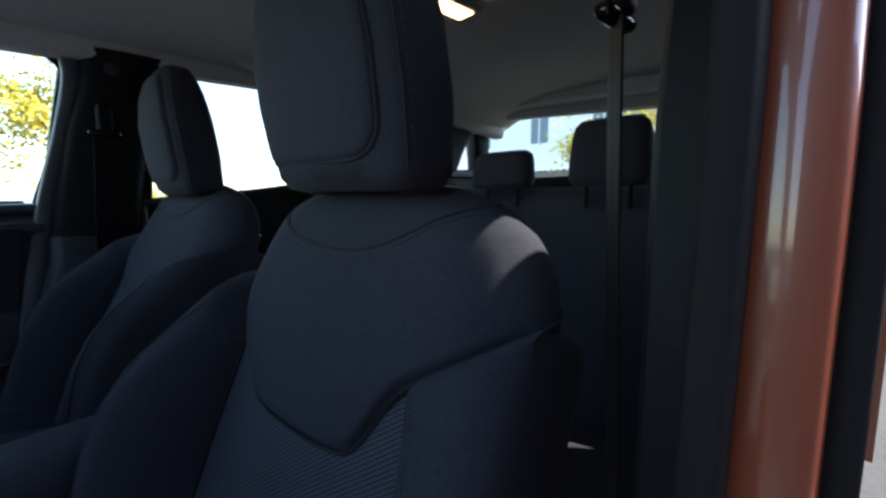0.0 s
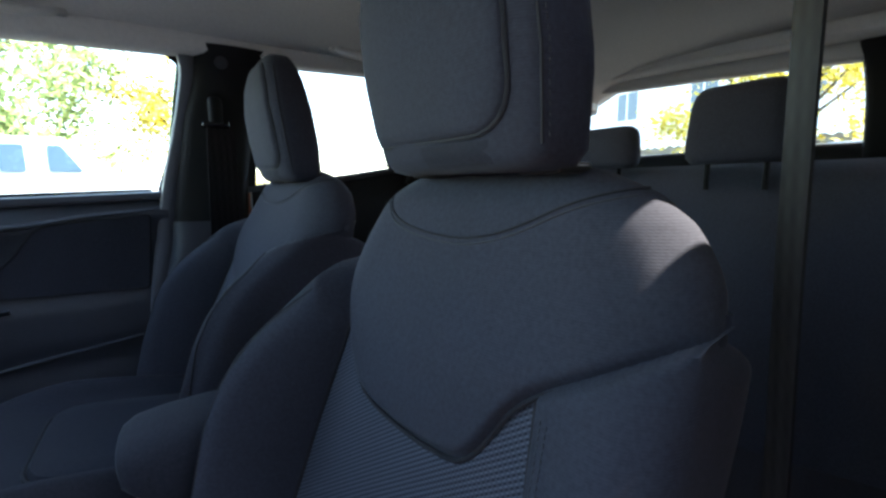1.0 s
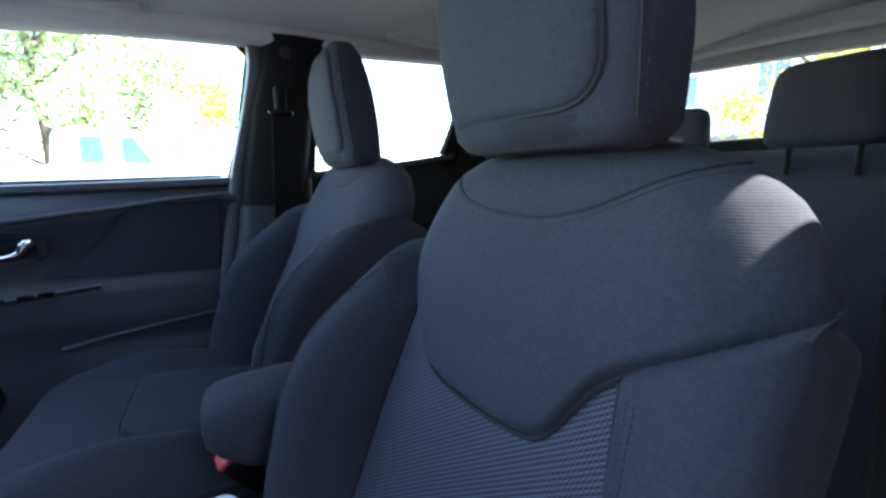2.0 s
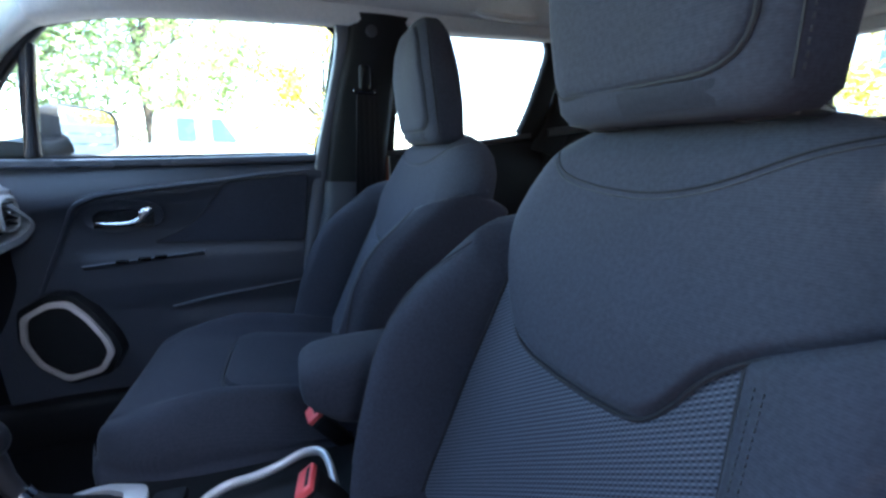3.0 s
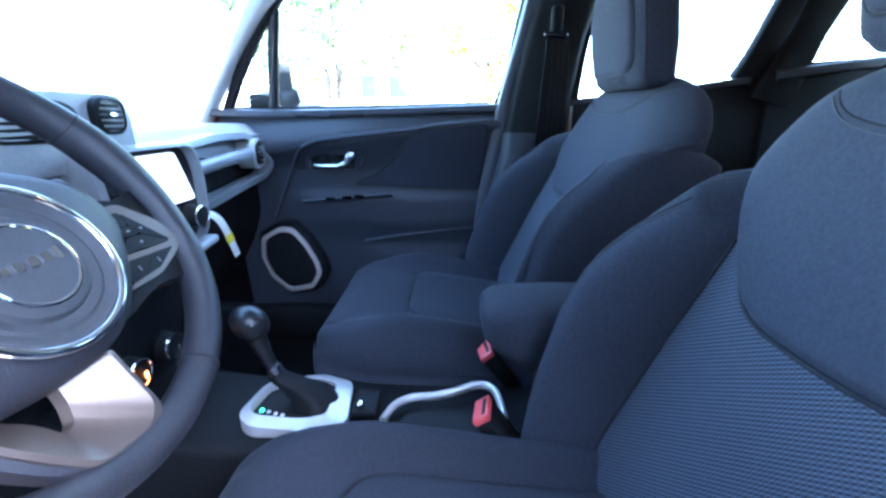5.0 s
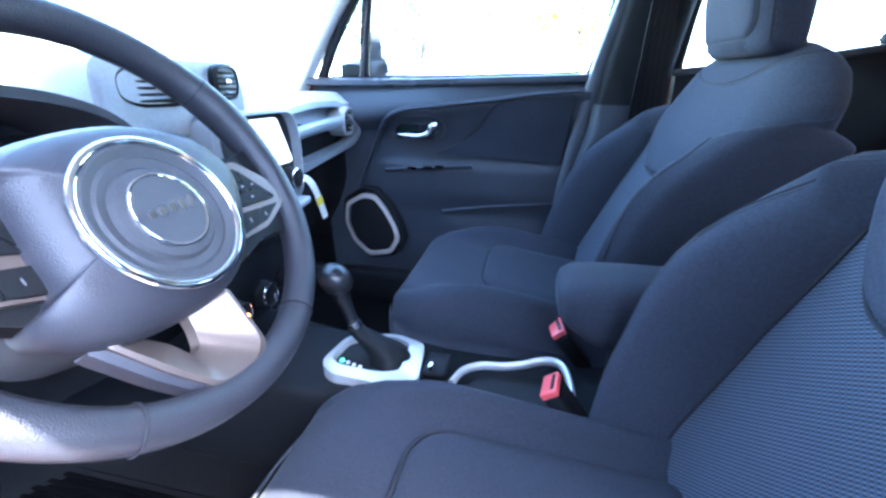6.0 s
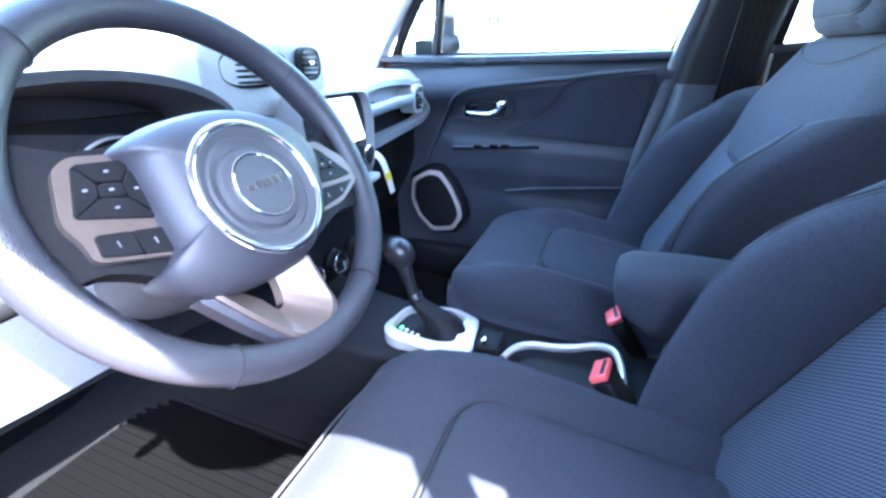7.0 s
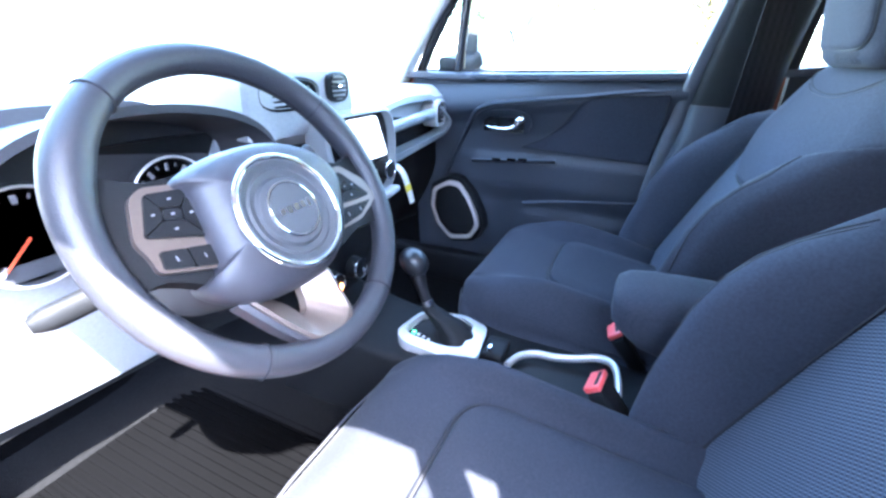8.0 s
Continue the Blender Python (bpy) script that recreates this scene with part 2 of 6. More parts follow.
GLOSSBLACK = material("gloss black", (0.008, 0.008, 0.010), 0.12, vary=0.05)
LEATHER = material("wheel leather", (0.024, 0.024, 0.030), 0.42, bump=0.4, bump_scale=800, vary=0.1)
HUBSKIN = material("hub skin", (0.032, 0.032, 0.040), 0.45, bump=0.4, bump_scale=900, vary=0.1)
SILVER = material("satin silver paint", (0.55, 0.54, 0.53), 0.32, metal=0.35, vary=0.05, bump=0.05, bump_scale=1500)
BRONZE = material("satin warm silver", (0.165, 0.128, 0.11), 0.36, metal=0.6, vary=0.05)
# The ring's bronze, lightened in colour to make up for missing light
SPEAKER_BRIGHT = material("brightened speaker bronze", (0.46, 0.40, 0.37), 0.4, vary=0.06)
CHROME = material("chrome", (0.85, 0.86, 0.88), 0.06, metal=1.0, vary=0.02)
HEADLINER = material("headliner cloth", (0.70, 0.67, 0.63), 0.95, vary=0.07, bump=0.3, bump_scale=600, scale=20)
TRIMPALE = material("pale pillar trim", (0.64, 0.62, 0.58), 0.6, bump=0.2, bump_scale=800, vary=0.05)
RUBBER = material("rubber seal", (0.010, 0.010, 0.011), 0.65, spec=0.2, vary=0.1)
# Black rubber taken darker still: the mat's shadow is put into the colour
MATSHADE = material("floor mat", (0.0018, 0.0018, 0.002), 0.9, spec=0.02, bump=0.6, bump_scale=250)
CARPET = material("carpet", (0.007, 0.007, 0.0075), 0.95, spec=0.02, bump=1.0, bump_scale=500, vary=0.3)
WEBBING = cloth("belt webbing", (0.010, 0.009, 0.010), (0.034, 0.032, 0.033), 0.016, contrast=0.5, strength=0.5, axes=("Z", "X"), rough=0.55)
REDPLASTIC = material("red button plastic", (0.75, 0.10, 0.10), 0.35, vary=0.05)
ORANGE = material("orange body paint", (0.24, 0.058, 0.026), 0.3, vary=0.04, coat=1.0)
GLASS = glass("window glass")
# Tint made dark to cut the sun beside the shoulder patch
SUNCUT_GLASS = glass("privacy glass", (0.045, 0.05, 0.05))
# Emission strength set to bring the screen face near white
SCREEN = glow("emissive screen face", (0.85, 0.92, 1.0), 0.07)
WHITEPAPER = material("paper tag", (0.75, 0.75, 0.72), 0.7, vary=0.05)
YELLOWPAPER = material("yellow print", (0.75, 0.62, 0.05), 0.7, vary=0.05)
GREENGLOW = glow("green lamp", (0.1, 0.9, 0.35), 0.25)
ORANGEGLOW = glow("orange lamp", (1.0, 0.25, 0.05), 1.2)
MARK = material("printed marks", (0.20, 0.20, 0.22), 0.5, vary=0.02)
WHITEMARK = material("white print", (0.75, 0.75, 0.75), 0.5, vary=0.02)
KNOBSKIN = material("knob leather", (0.010, 0.010, 0.012), 0.34, bump=0.2, bump_scale=900, vary=0.1)
REDMARK = material("red print", (0.7, 0.08, 0.03), 0.5, vary=0.02)
MIRROR = material("mirror glass", (0.9, 0.92, 0.92), 0.01, metal=1.0, vary=0.0)
ASPHALT = material("asphalt", (0.055, 0.054, 0.052), 0.9, bump=0.8, bump_scale=60, vary=0.25, scale=4)

# ---- the car's shell: x to the rear, y to the passenger's side, z up ----
SILL_Z = 1.128


def beam(name, path, width, depth, mat, parent, wide=(1, 0, 0), n=6, label=""):
    """A rounded bar along a path: width along wide, depth across it."""
    P = spline(path, n)
    rings = []
    for i, p in enumerate(P):
        t = P[min(i + 1, len(P) - 1)] - P[max(i - 1, 0)]
        t = t / (np.linalg.norm(t) + 1e-9)
        w = np.array(wide, float)
        w = w - t * np.dot(w, t)
        w /= np.linalg.norm(w)
        q = np.cross(t, w)
        f = i / (len(P) - 1)
        ww = width if not hasattr(width, "__len__") else lerp_t(f, np.linspace(0, 1, len(width)), width)
        dd = depth if not hasattr(depth, "__len__") else lerp_t(f, np.linspace(0, 1, len(depth)), depth)
        ring = []
        for k in range(16):
            a = 2 * math.pi * k / 16
            ca, sa = math.cos(a), math.sin(a)
            e = 0.45
            ring.append(p + w * ww / 2 * math.copysign(abs(ca) ** e, ca) + q * dd / 2 * math.copysign(abs(sa) ** e, sa))
        rings.append(ring)
    v, f = loft(rings)
    return mesh_part(name, v, f, mat, parent, label)


# headliner: one vaulted sheet with a rolled edge
def headliner_point(u, v):
    x = -0.10 + u * 2.27
    s = 2 * v - 1
    y = 0.60 * s
    crown = 1.622 - 0.060 * (abs(s) ** 3.2) - 0.02 * sstep(0.75, 1.0, abs(s))
    front = -0.05 * sstep(0.25, 0.0, u) ** 1.5
    rear = -0.045 * sstep(0.82, 1.0, u)
    z = crown + front + rear + 0.006 * math.sin(6 * u) * (1 - abs(s))
    return x, y, z


v, f = slab(headliner_point, 40, 31, (0, 0, 0.03))
ceiling = tagged(mesh_part("ceiling", v, f, HEADLINER, angle=60), "pale grey cloth headliner of the car", "ceiling", kind="structure")

roof_skin = mesh_part("roof", *slab(lambda u, w: (-0.13 + u * 2.48, -0.66 + 1.32 * w, 1.700 - 0.06 * abs(2 * w - 1) ** 3 - 0.05 * sstep(0.3, 0, u)), 16, 17, (0, 0, -0.02)), ORANGE)
tagged(roof_skin, "orange painted metal roof of the car", "roof", kind="structure")

side_rails = thing("roof_rail_trim", (0, 0, 1.5), "pale grey trim rails along the headliner's edges", "trim", kind="structure")
for sg in (1, -1):
    # Driver's rail drawn in at the rear to let sun reach the shoulder
    tuck = 0.016 if sg < 0 else 0.0
    beam("rail", [(-0.16, 0.655 * sg, 1.475), (0.0, 0.645 * sg, 1.505), (0.25, 0.640 * sg, 1.522), (0.7, 0.64 * sg, 1.535), (0.86, 0.64 * sg, 1.538), (0.98, (0.64 - tuck) * sg, 1.542), (1.3, (0.64 - tuck) * sg, 1.548), (1.9, 0.63 * sg, 1.525), (2.15, 0.60 * sg, 1.50)], 0.075, 0.075, HEADLINER, side_rails, (0, 1, 0))
    # Driver's roof skin bulges out, unseen, only to shade the wheel rim
    edge = 0.740 if sg < 0 else 0.672
    back = 0.645 if sg < 0 else 0.672
    beam("outer_skin", [(-0.12, edge * sg, 1.53), (0.2, edge * sg, 1.56), (0.38, edge * sg, 1.565), (0.465, edge * sg, 1.566), (0.54, 0.676 * sg, 1.57), (0.7, 0.672 * sg, 1.575), (0.90, 0.672 * sg, 1.58), (0.98, back * sg, 1.60), (1.4, back * sg, 1.605), (2.2, 0.64 * sg, 1.57)], 0.07, 0.12, ORANGE, side_rails, (0, 1, 0))

# A-pillars
for sg, nm in ((1, "passenger"), (-1, "driver")):
    ap = thing("a_pillar", (-0.6, 0.7 * sg, 1.0), "pale grey windscreen pillar trim on the %s's side" % nm, "pillar", group="windscreen pillars", kind="structure")
    beam("trim", [(-0.545, 0.735 * sg, 1.00), (-0.455, 0.725 * sg, 1.15), (-0.33, 0.708 * sg, 1.315), (-0.20, 0.68 * sg, 1.45), (-0.06, 0.645 * sg, 1.515)], 0.075, 0.07, TRIMPALE, ap, (0, 1, 0))
    beam("outer_skin", [(-0.53, 0.785 * sg, 1.00), (-0.45, 0.775 * sg, 1.16), (-0.33, 0.757 * sg, 1.32), (-0.20, 0.728 * sg, 1.47), (-0.05, 0.690 * sg, 1.55)], 0.035, 0.04, ORANGE, ap, (0, 1, 0))

# windscreen, with its header and the black cowl below
wind = thing("windscreen", (-0.4, 0, 1.2), "clear laminated windscreen glass", "windscreen", kind="structure")


def screen_pt(u, w):
    y = (-1 + 2 * w)
    x = -0.60 + 0.52 * u - 0.10 * (1 - y * y) * (1 - 0.6 * u)
    return x, y * (0.72 - 0.09 * u), 1.00 + 0.54 * u ** 0.95 + 0.012 * (1 - y * y)


pane = mesh_part("pane", *slab(screen_pt, 12, 17, (-0.002, 0, 0.005)), GLASS, wind)
pane.visible_shadow = False
beam("header", [(-0.05, -0.63, 1.525), (-0.09, -0.3, 1.55), (-0.10, 0, 1.555), (-0.09, 0.3, 1.55), (-0.05, 0.63, 1.525)], 0.14, 0.05, HEADLINER, wind, (1, 0, 0))
beam("cowl", [(-0.66, -0.76, 0.99), (-0.76, 0, 1.0), (-0.66, 0.76, 0.99)], 0.14, 0.05, PLASTIC, wind, (1, 0, 0))

# bulkhead and floor
floor = mesh_part("floor", *slab(lambda u, w: (-0.95 + 3.1 * u, -0.74 + 1.48 * w, 0.33 + 0.28 * sstep(0.13, 0.0, u) + 0.0 * w + (0.13 * math.exp(-((2 * w - 1) / 0.2) ** 2)) + 0.12 * sstep(0.50, 0.58, u)), 40, 25, (0, 0, -0.03)), CARPET, angle=60)
tagged(floor, "black carpeted car floor", "floor", kind="structure")
bulk = mesh_part("bulkhead", *slab(lambda u, w: (-0.96 - 0.02 * math.sin(3 * u), -0.76 + 1.52 * w, 0.40 + 0.64 * u), 6, 9, (-0.03, 0, 0)), CARPET)
tagged(bulk, "black lined bulkhead under the dashboard", "bulkhead", kind="structure")

# ---- passenger's front door ----
door = thing("door_1", (0.0, 0.72, 0.45), "closed front passenger door with black moulded trim panel", "door", kind="structure")


def door_y(x, z):
    y = 0.735
    lip = lerp_t(x, [-0.3, -0.10, 0.20, 0.44], [1.00, 1.033, 1.070, 1.098])
    y -= 0.036 * sstep(1.138, lip - 0.01, z) - 0.012 * sstep(lip - 0.01, lip - 0.05, z)
    y -= 0.012 * sstep(-0.45, 0.1, x)
    y += 0.020 * sstep(1.03, 0.93, z)
    ledge = sstep(0.885, 0.840, z) * sstep(0.69, 0.78, z)          # armrest swelling
    y -= 0.012 * ledge * sstep(-0.30, -0.14, x) * (1 - 0.45 * sstep(0.25, 0.46, x))
    pocket = sstep(0.70, 0.64, z)
    y -= 0.008 * pocket * sstep(-0.02, 0.08, x)
    y -= 0.020 * sstep(-0.22, -0.40, x) * sstep(1.1, 0.9, z)
    return y


def door_pt(u, w):
    x = -0.42 + 0.895 * u + 0.035 * (1 - w)
    z = 0.42 + (SILL_Z - 0.42 + 0.012 * u) * w
    x = x - 0.06 * (1 - w) * u
    return x, door_y(x, z), z


mesh_part("trim_panel", *slab(door_pt, 90, 80, (0, 0.03, 0)), DOORTRIM, door, "grained black plastic door panel")
# the sill's soft top edge
beam("sill", [(-0.44, 0.738, 1.117), (-0.2, 0.738, 1.116), (0.1, 0.734, 1.123), (0.478, 0.731, 1.136)], 0.062, 0.024, SILLSHEEN, door, (0, 1, 0))
mesh_part("weather_strip", *tube(spline([(-0.40, 0.762, 1.128), (0.0, 0.760, 1.134), (0.44, 0.757, 1.146)], 6), 0.007), RUBBER, door)
# cloth inset with a slanted front edge
inset2d = rounded([(0.0, 0.895), (0.085, 0.930), (0.145, 0.985), (0.205, 1.066), (0.432, 1.086), (0.412, 0.880)], [0.02, 0.05, 0.03, 0.03, 0.012, 0.012], 6)
iv = [(x, door_y(x, z) - 0.005, z) for x, z in inset2d]
part("cloth_inset", prism(iv, (0, 0.012, 0), 0.0), FABRIC, door, "dark cloth inset panel")
mesh_part("inset_seam", *tube(iv, 0.0022, 6, closed=True), THREAD, door)
# frame round the window
beam("window_frame_front", [(-0.405, 0.748, 1.11), (-0.335, 0.728, 1.23), (-0.235, 0.705, 1.37), (-0.15, 0.688, 1.46)], 0.03, 0.03, RUBBER, door, (0, 1, 0))
beam("window_frame_top", [(-0.16, 0.690, 1.455), (0.0, 0.676, 1.487), (0.25, 0.668, 1.505), (0.45, 0.664, 1.515), (0.53, 0.664, 1.510)], 0.035, 0.03, RUBBER, door, (0, 1, 0))
beam("window_frame_rear", [(0.515, 0.664, 1.505), (0.545, 0.672, 1.46), (0.52, 0.70, 1.32), (0.468, 0.735, 1.14)], 0.03, 0.025, RUBBER, door, (1, 0, 0))
beam("quarter_divider", [(-0.247, 0.748, 1.112), (-0.222, 0.722, 1.27), (-0.194, 0.702, 1.405)], 0.032, 0.03, GLOSSBLACK, door, (1, 0, 0), label="black quarter-light divider")


def pwin(u, w):
    z = 1.12 + 0.385 * w
    x0 = -0.41 + 0.26 * w
    x1 = 0.46 + 0.08 * w
    return x0 + (x1 - x0) * u, 0.757 - 0.085 * w, z


g = mesh_part("pane", *slab(pwin, 6, 6, (0, 0.004, 0)), GLASS, door)
g.visible_shadow = False
mesh_part("outer_skin", *slab(lambda u, w: (-0.50 + 0.93 * u, 0.80 + 0.03 * math.sin(3.1 * w), 0.40 + 0.72 * w), 6, 10, (0, -0.01, 0)), ORANGE, door)

# handle in its recess
def ell(cx, cz, rx, rz, n=32, p=2.4, rot=0.0):
    out = []
    for k in range(n):
        a = 2 * math.pi * k / n
        ca, sa = math.cos(a), math.sin(a)
        ex, ez = rx * math.copysign(abs(ca) ** (2 / p), ca), rz * math.copysign(abs(sa) ** (2 / p), sa)
        out.append((cx + ex * math.cos(rot) - ez * math.sin(rot), cz + ex * math.sin(rot) + ez * math.cos(rot)))
    return out


HY = door_y(-0.05, 0.975)
o2, i2 = ell(-0.055, 0.975, 0.094, 0.044, rot=0.08), ell(-0.055, 0.975, 0.072, 0.029, rot=0.10)
mesh_part("handle_bezel", *ring_plate([(x, door_y(x, z) - 0.012, z) for x, z in o2], [(x, door_y(x, z) - 0.006, z) for x, z in i2], (0, 0.02, 0)), DOORTRIM, door, "black oval handle surround")
mesh_part("handle_cup", *slab(lambda u, w: (-0.055 + 0.074 * (2 * u - 1), door_y(-0.05, 0.975) - 0.0055, 0.975 + 0.031 * (2 * w - 1)), 4, 4, (0, 0.004, 0)), GLOSSBLACK, door)
lever = spline([(-0.120, HY - 0.004, 0.957), (-0.085, HY - 0.014, 0.953), (-0.040, HY - 0.016, 0.955), (-0.016, HY - 0.016, 0.966), (-0.004, HY - 0.014, 0.984), (0.010, HY - 0.010, 0.996)], 6)
mesh_part("handle_lever", *tube(lever, [lerp_t(i / (len(lever) - 1), [0, 0.15, 0.6, 0.85, 1], [0.005, 0.008, 0.009, 0.014, 0.011]) for i in range(len(lever))], 12, flat=0.8), CHROME, door, "chrome door release lever")
# swooping lip above and in front of the handle
sw = spline([(0.44, 1.098), (0.30, 1.085), (0.20, 1.070), (0.09, 1.058), (-0.01, 1.046), (-0.10, 1.033), (-0.155, 1.006), (-0.192, 0.952), (-0.23, 0.872), (-0.275, 0.77)], 6)
mesh_part("swoop_lip", *tube([(x, door_y(x, z) + 0.001, z) for x, z in sw], [lerp_t(i / (len(sw) - 1), [0, 0.1, 0.6, 1], [0.003, 0.007, 0.010, 0.005]) for i in range(len(sw))], 10, flat=1.5), DOORTRIM, door, "raised black sweep on the door panel")
# window switches on the ledge
strip = [(x, door_y(x, 0.85) - 0.004, 0.838 + 0.09 * (x + 0.13)) for x in np.linspace(-0.17, 0.13, 14)]
mesh_part("switch_strip", *strap(strip, 0.014, 0.006, (0, -0.8, 1)), DOORTRIM, door, "black switch strip on the armrest ledge")
for sx in (-0.075, -0.02, 0.02):
    part("window_switch", box_bm(sx, door_y(sx, 0.85) - 0.010, 0.843 + 0.09 * (sx + 0.13), 0.032, 0.012, 0.010, 0.004, 2, (20, 0, -4)), GLOSSBLACK, door)
# pocket line
pl = spline([(0.03, door_y(0.08, 0.70) - 0.004, 0.700), (0.15, door_y(0.15, 0.7) - 0.006, 0.722), (0.40, door_y(0.38, 0.7) - 0.004, 0.752)], 8)
mesh_part("pocket_lip", *tube(pl, 0.0045, 8, flat=1.6), DOORTRIM, door, "raised lip of the door pocket")
# loudspeaker: an eight-cornered ring round a black grille
def spk(scale, dy=0.0):
    pts = [(-0.323, 0.642), (-0.314, 0.712), (-0.250, 0.748), (-0.205, 0.748), (-0.165, 0.705), (-0.128, 0.640), (-0.119, 0.600), (-0.150, 0.548), (-0.235, 0.527), (-0.295, 0.575)]
    cx, cz = -0.22, 0.638
    pts = [(cx + (x - cx) * scale, cz + (z - cz) * scale) for x, z in pts]
    return [(x, 0.682 + dy - 0.15 * (x + 0.22), z) for x, z in rounded(pts, 0.016, 4)]


mesh_part("speaker_pod", *loft([spk(1.25, 0.05), spk(1.2, 0.012), spk(1.06, 0.006)]), PLASTIC, door, "moulded black speaker pod")
mesh_part("speaker_ring", *ring_plate(spk(1.05, -0.006), spk(0.925, -0.010), (0, 0.02, 0)), SPEAKER_BRIGHT, door, "satin bronze eight-sided speaker ring")
mesh_part("speaker_grille", *loft([spk(0.91, 0.002), spk(0.88, -0.004), spk(0.3, -0.008)]), RUBBER, door, "black speaker grille")

# mirror outside the front passenger window
mir = thing("door_mirror", (-0.17, 0.95, 1.1), "black door mirror with body-mounted stalk", "mirror")
mo = rounded([(-0.086, -0.072), (0.080, -0.058), (0.088, 0.064), (-0.084, 0.072)], [0.03, 0.035, 0.04, 0.03], 5)


def mirror_ring(s, d, widen=0.0):
    """A ring round the mirror's middle, d behind its glass, which is turned towards the driver."""
    return [(-0.177 + 0.56 * a * s - 0.95 * d - 0.10 * widen, 0.918 + 0.82 * a * s + 0.25 * d - widen * max(0.0, -a) / 0.086, 1.208 + b * s) for a, b in mo]


mesh_part("housing", *loft([mirror_ring(0.40, 0.115, 0.02), mirror_ring(0.82, 0.085, 0.02), mirror_ring(1.02, 0.030, 0.012), mirror_ring(1.05, 0.0), mirror_ring(0.99, -0.006), mirror_ring(0.95, 0.010)]), PLASTIC_GREY, mir, "satin charcoal mirror housing")
mesh_part("glass", *loft([mirror_ring(0.96, 0.008), mirror_ring(0.95, 0.004), mirror_ring(0.02, 0.004)]), MIRROR, mir, "mirror glass")
beam("stalk", [(-0.30, 0.77, 1.145), (-0.27, 0.84, 1.16), (-0.245, 0.88, 1.18)], 0.10, 0.06, PLASTIC, mir, (1, 0, 0))

# ---- passenger's B-pillar, seat belt ----
bp = thing("b_pillar", (0.58, 0.68, 0.4), "black plastic door pillar trim on the passenger's side", "pillar", kind="structure")


def pillar_ring(x0, x1, y, d, z):
    xm = (x0 + x1) / 2
    return [(x0, y + 0.055, z), (x0 + 0.004, y + 0.02, z), (x0 + 0.03, y + 0.002, z), (xm, y - d, z), (x1 - 0.03, y + 0.002, z), (x1 - 0.004, y + 0.02, z), (x1, y + 0.055, z), (xm, y + 0.07, z)]


upper = [pillar_ring(0.485, 0.672, 0.668, 0.012, 1.06), pillar_ring(0.50, 0.675, 0.655, 0.012, 1.16), pillar_ring(0.53, 0.695, 0.632, 0.012, 1.33), pillar_ring(0.56, 0.725, 0.612, 0.010, 1.44), pillar_ring(0.565, 0.76, 0.600, 0.006, 1.525)]
lower = [pillar_ring(0.44, 0.72, 0.655, 0.004, 0.40), pillar_ring(0.445, 0.71, 0.655, 0.004, 0.75), pillar_ring(0.455, 0.69, 0.655, 0.006, 0.88), pillar_ring(0.48, 0.678, 0.664, 0.006, 1.00), pillar_ring(0.483, 0.674, 0.662, 0.008, 1.062)]
mesh_part("upper_trim", *loft([spline(r, 4, True) for r in upper]), RUBBER, bp)
mesh_part("lower_trim", *loft([spline(r, 4, True) for r in lower]), DOORTRIM, bp, "black lower pillar trim")
beam("flange", [(0.405, 0.725, 0.5), (0.425, 0.728, 0.80), (0.478, 0.715, 1.12), (0.525, 0.69, 1.32), (0.55, 0.665, 1.45), (0.545, 0.65, 1.51)], 0.042, 0.055, FLANGE, bp, (1, 0, 0), label="grey door-seal flange, shine partly in its colour")
beam("outer_skin", [(0.50, 0.77, 0.5), (0.55, 0.77, 1.12), (0.61, 0.70, 1.50)], 0.16, 0.05, GLOSSBLACK, bp, (1, 0, 0))
mesh_part("trim_button", *loft([[(0.625 + r * math.cos(a), y, 1.48 + r * math.sin(a)) for a in np.linspace(0, 2 * math.pi, 17)[:-1]] for r, y in ((0.016, 0.62), (0.016, 0.598), (0.012, 0.596))]), PLASTIC_GREY, bp)

belt = thing("seat_belt", (0.60, 0.62, 0.45), "dark grey front seat belt hanging from its pillar guide", "seat belt", group="front seat belts")


def belt_set(th, sg, ring_at, foot, lean, side):
    rx, ry, rz = ring_at
    path = spline([(rx, ry, rz - 0.01), (rx + lean * 0.35, ry + 0.004 * sg, rz - 0.25), (rx + lean * 0.8, ry + 0.012 * sg, rz - 0.55), foot], 8)
    mesh_part("webbing", *strap(path, 0.047, 0.0025, side), WEBBING, th, "ribbed grey webbing")
    if sg > 0:
        mesh_part("webbing_return", *strap([(rx + 0.02, ry + 0.012 * sg, rz), (rx + 0.03, ry + 0.016 * sg, rz - 0.3), (rx + 0.03, ry + 0.016 * sg, 0.62)], 0.045, 0.0025, (1, 0.2 * sg, 0)), WEBBING, th)
    part("guide_cover", box_bm(rx + 0.002, ry + 0.004 * sg, rz + 0.030, 0.034, 0.026, 0.075, 0.013, 4), PLASTIC, th, "black moulded belt guide")
    part("guide_slot", box_bm(rx, ry, rz - 0.006, 0.066, 0.020, 0.016, 0.007, 3), GLOSSBLACK, th, "black belt loop")


belt_set(belt, 1, (0.60, 0.60, 1.325), (0.56, 0.645, 0.55), -0.03, (1, 0.2, 0))

# ---- passenger's rear door and the body behind it ----
rd = thing("door_2", (1.0, 0.72, 0.45), "closed rear passenger door with black trim", "door", kind="structure")
mesh_part("trim_panel", *slab(lambda u, w: (0.69 + 0.60 * u, 0.715 - 0.03 * math.sin(2.6 * w) + 0.01 * u, 0.42 + (0.735 + 0.07 * u) * w), 20, 24, (0, 0.03, 0)), PLASTIC, rd)
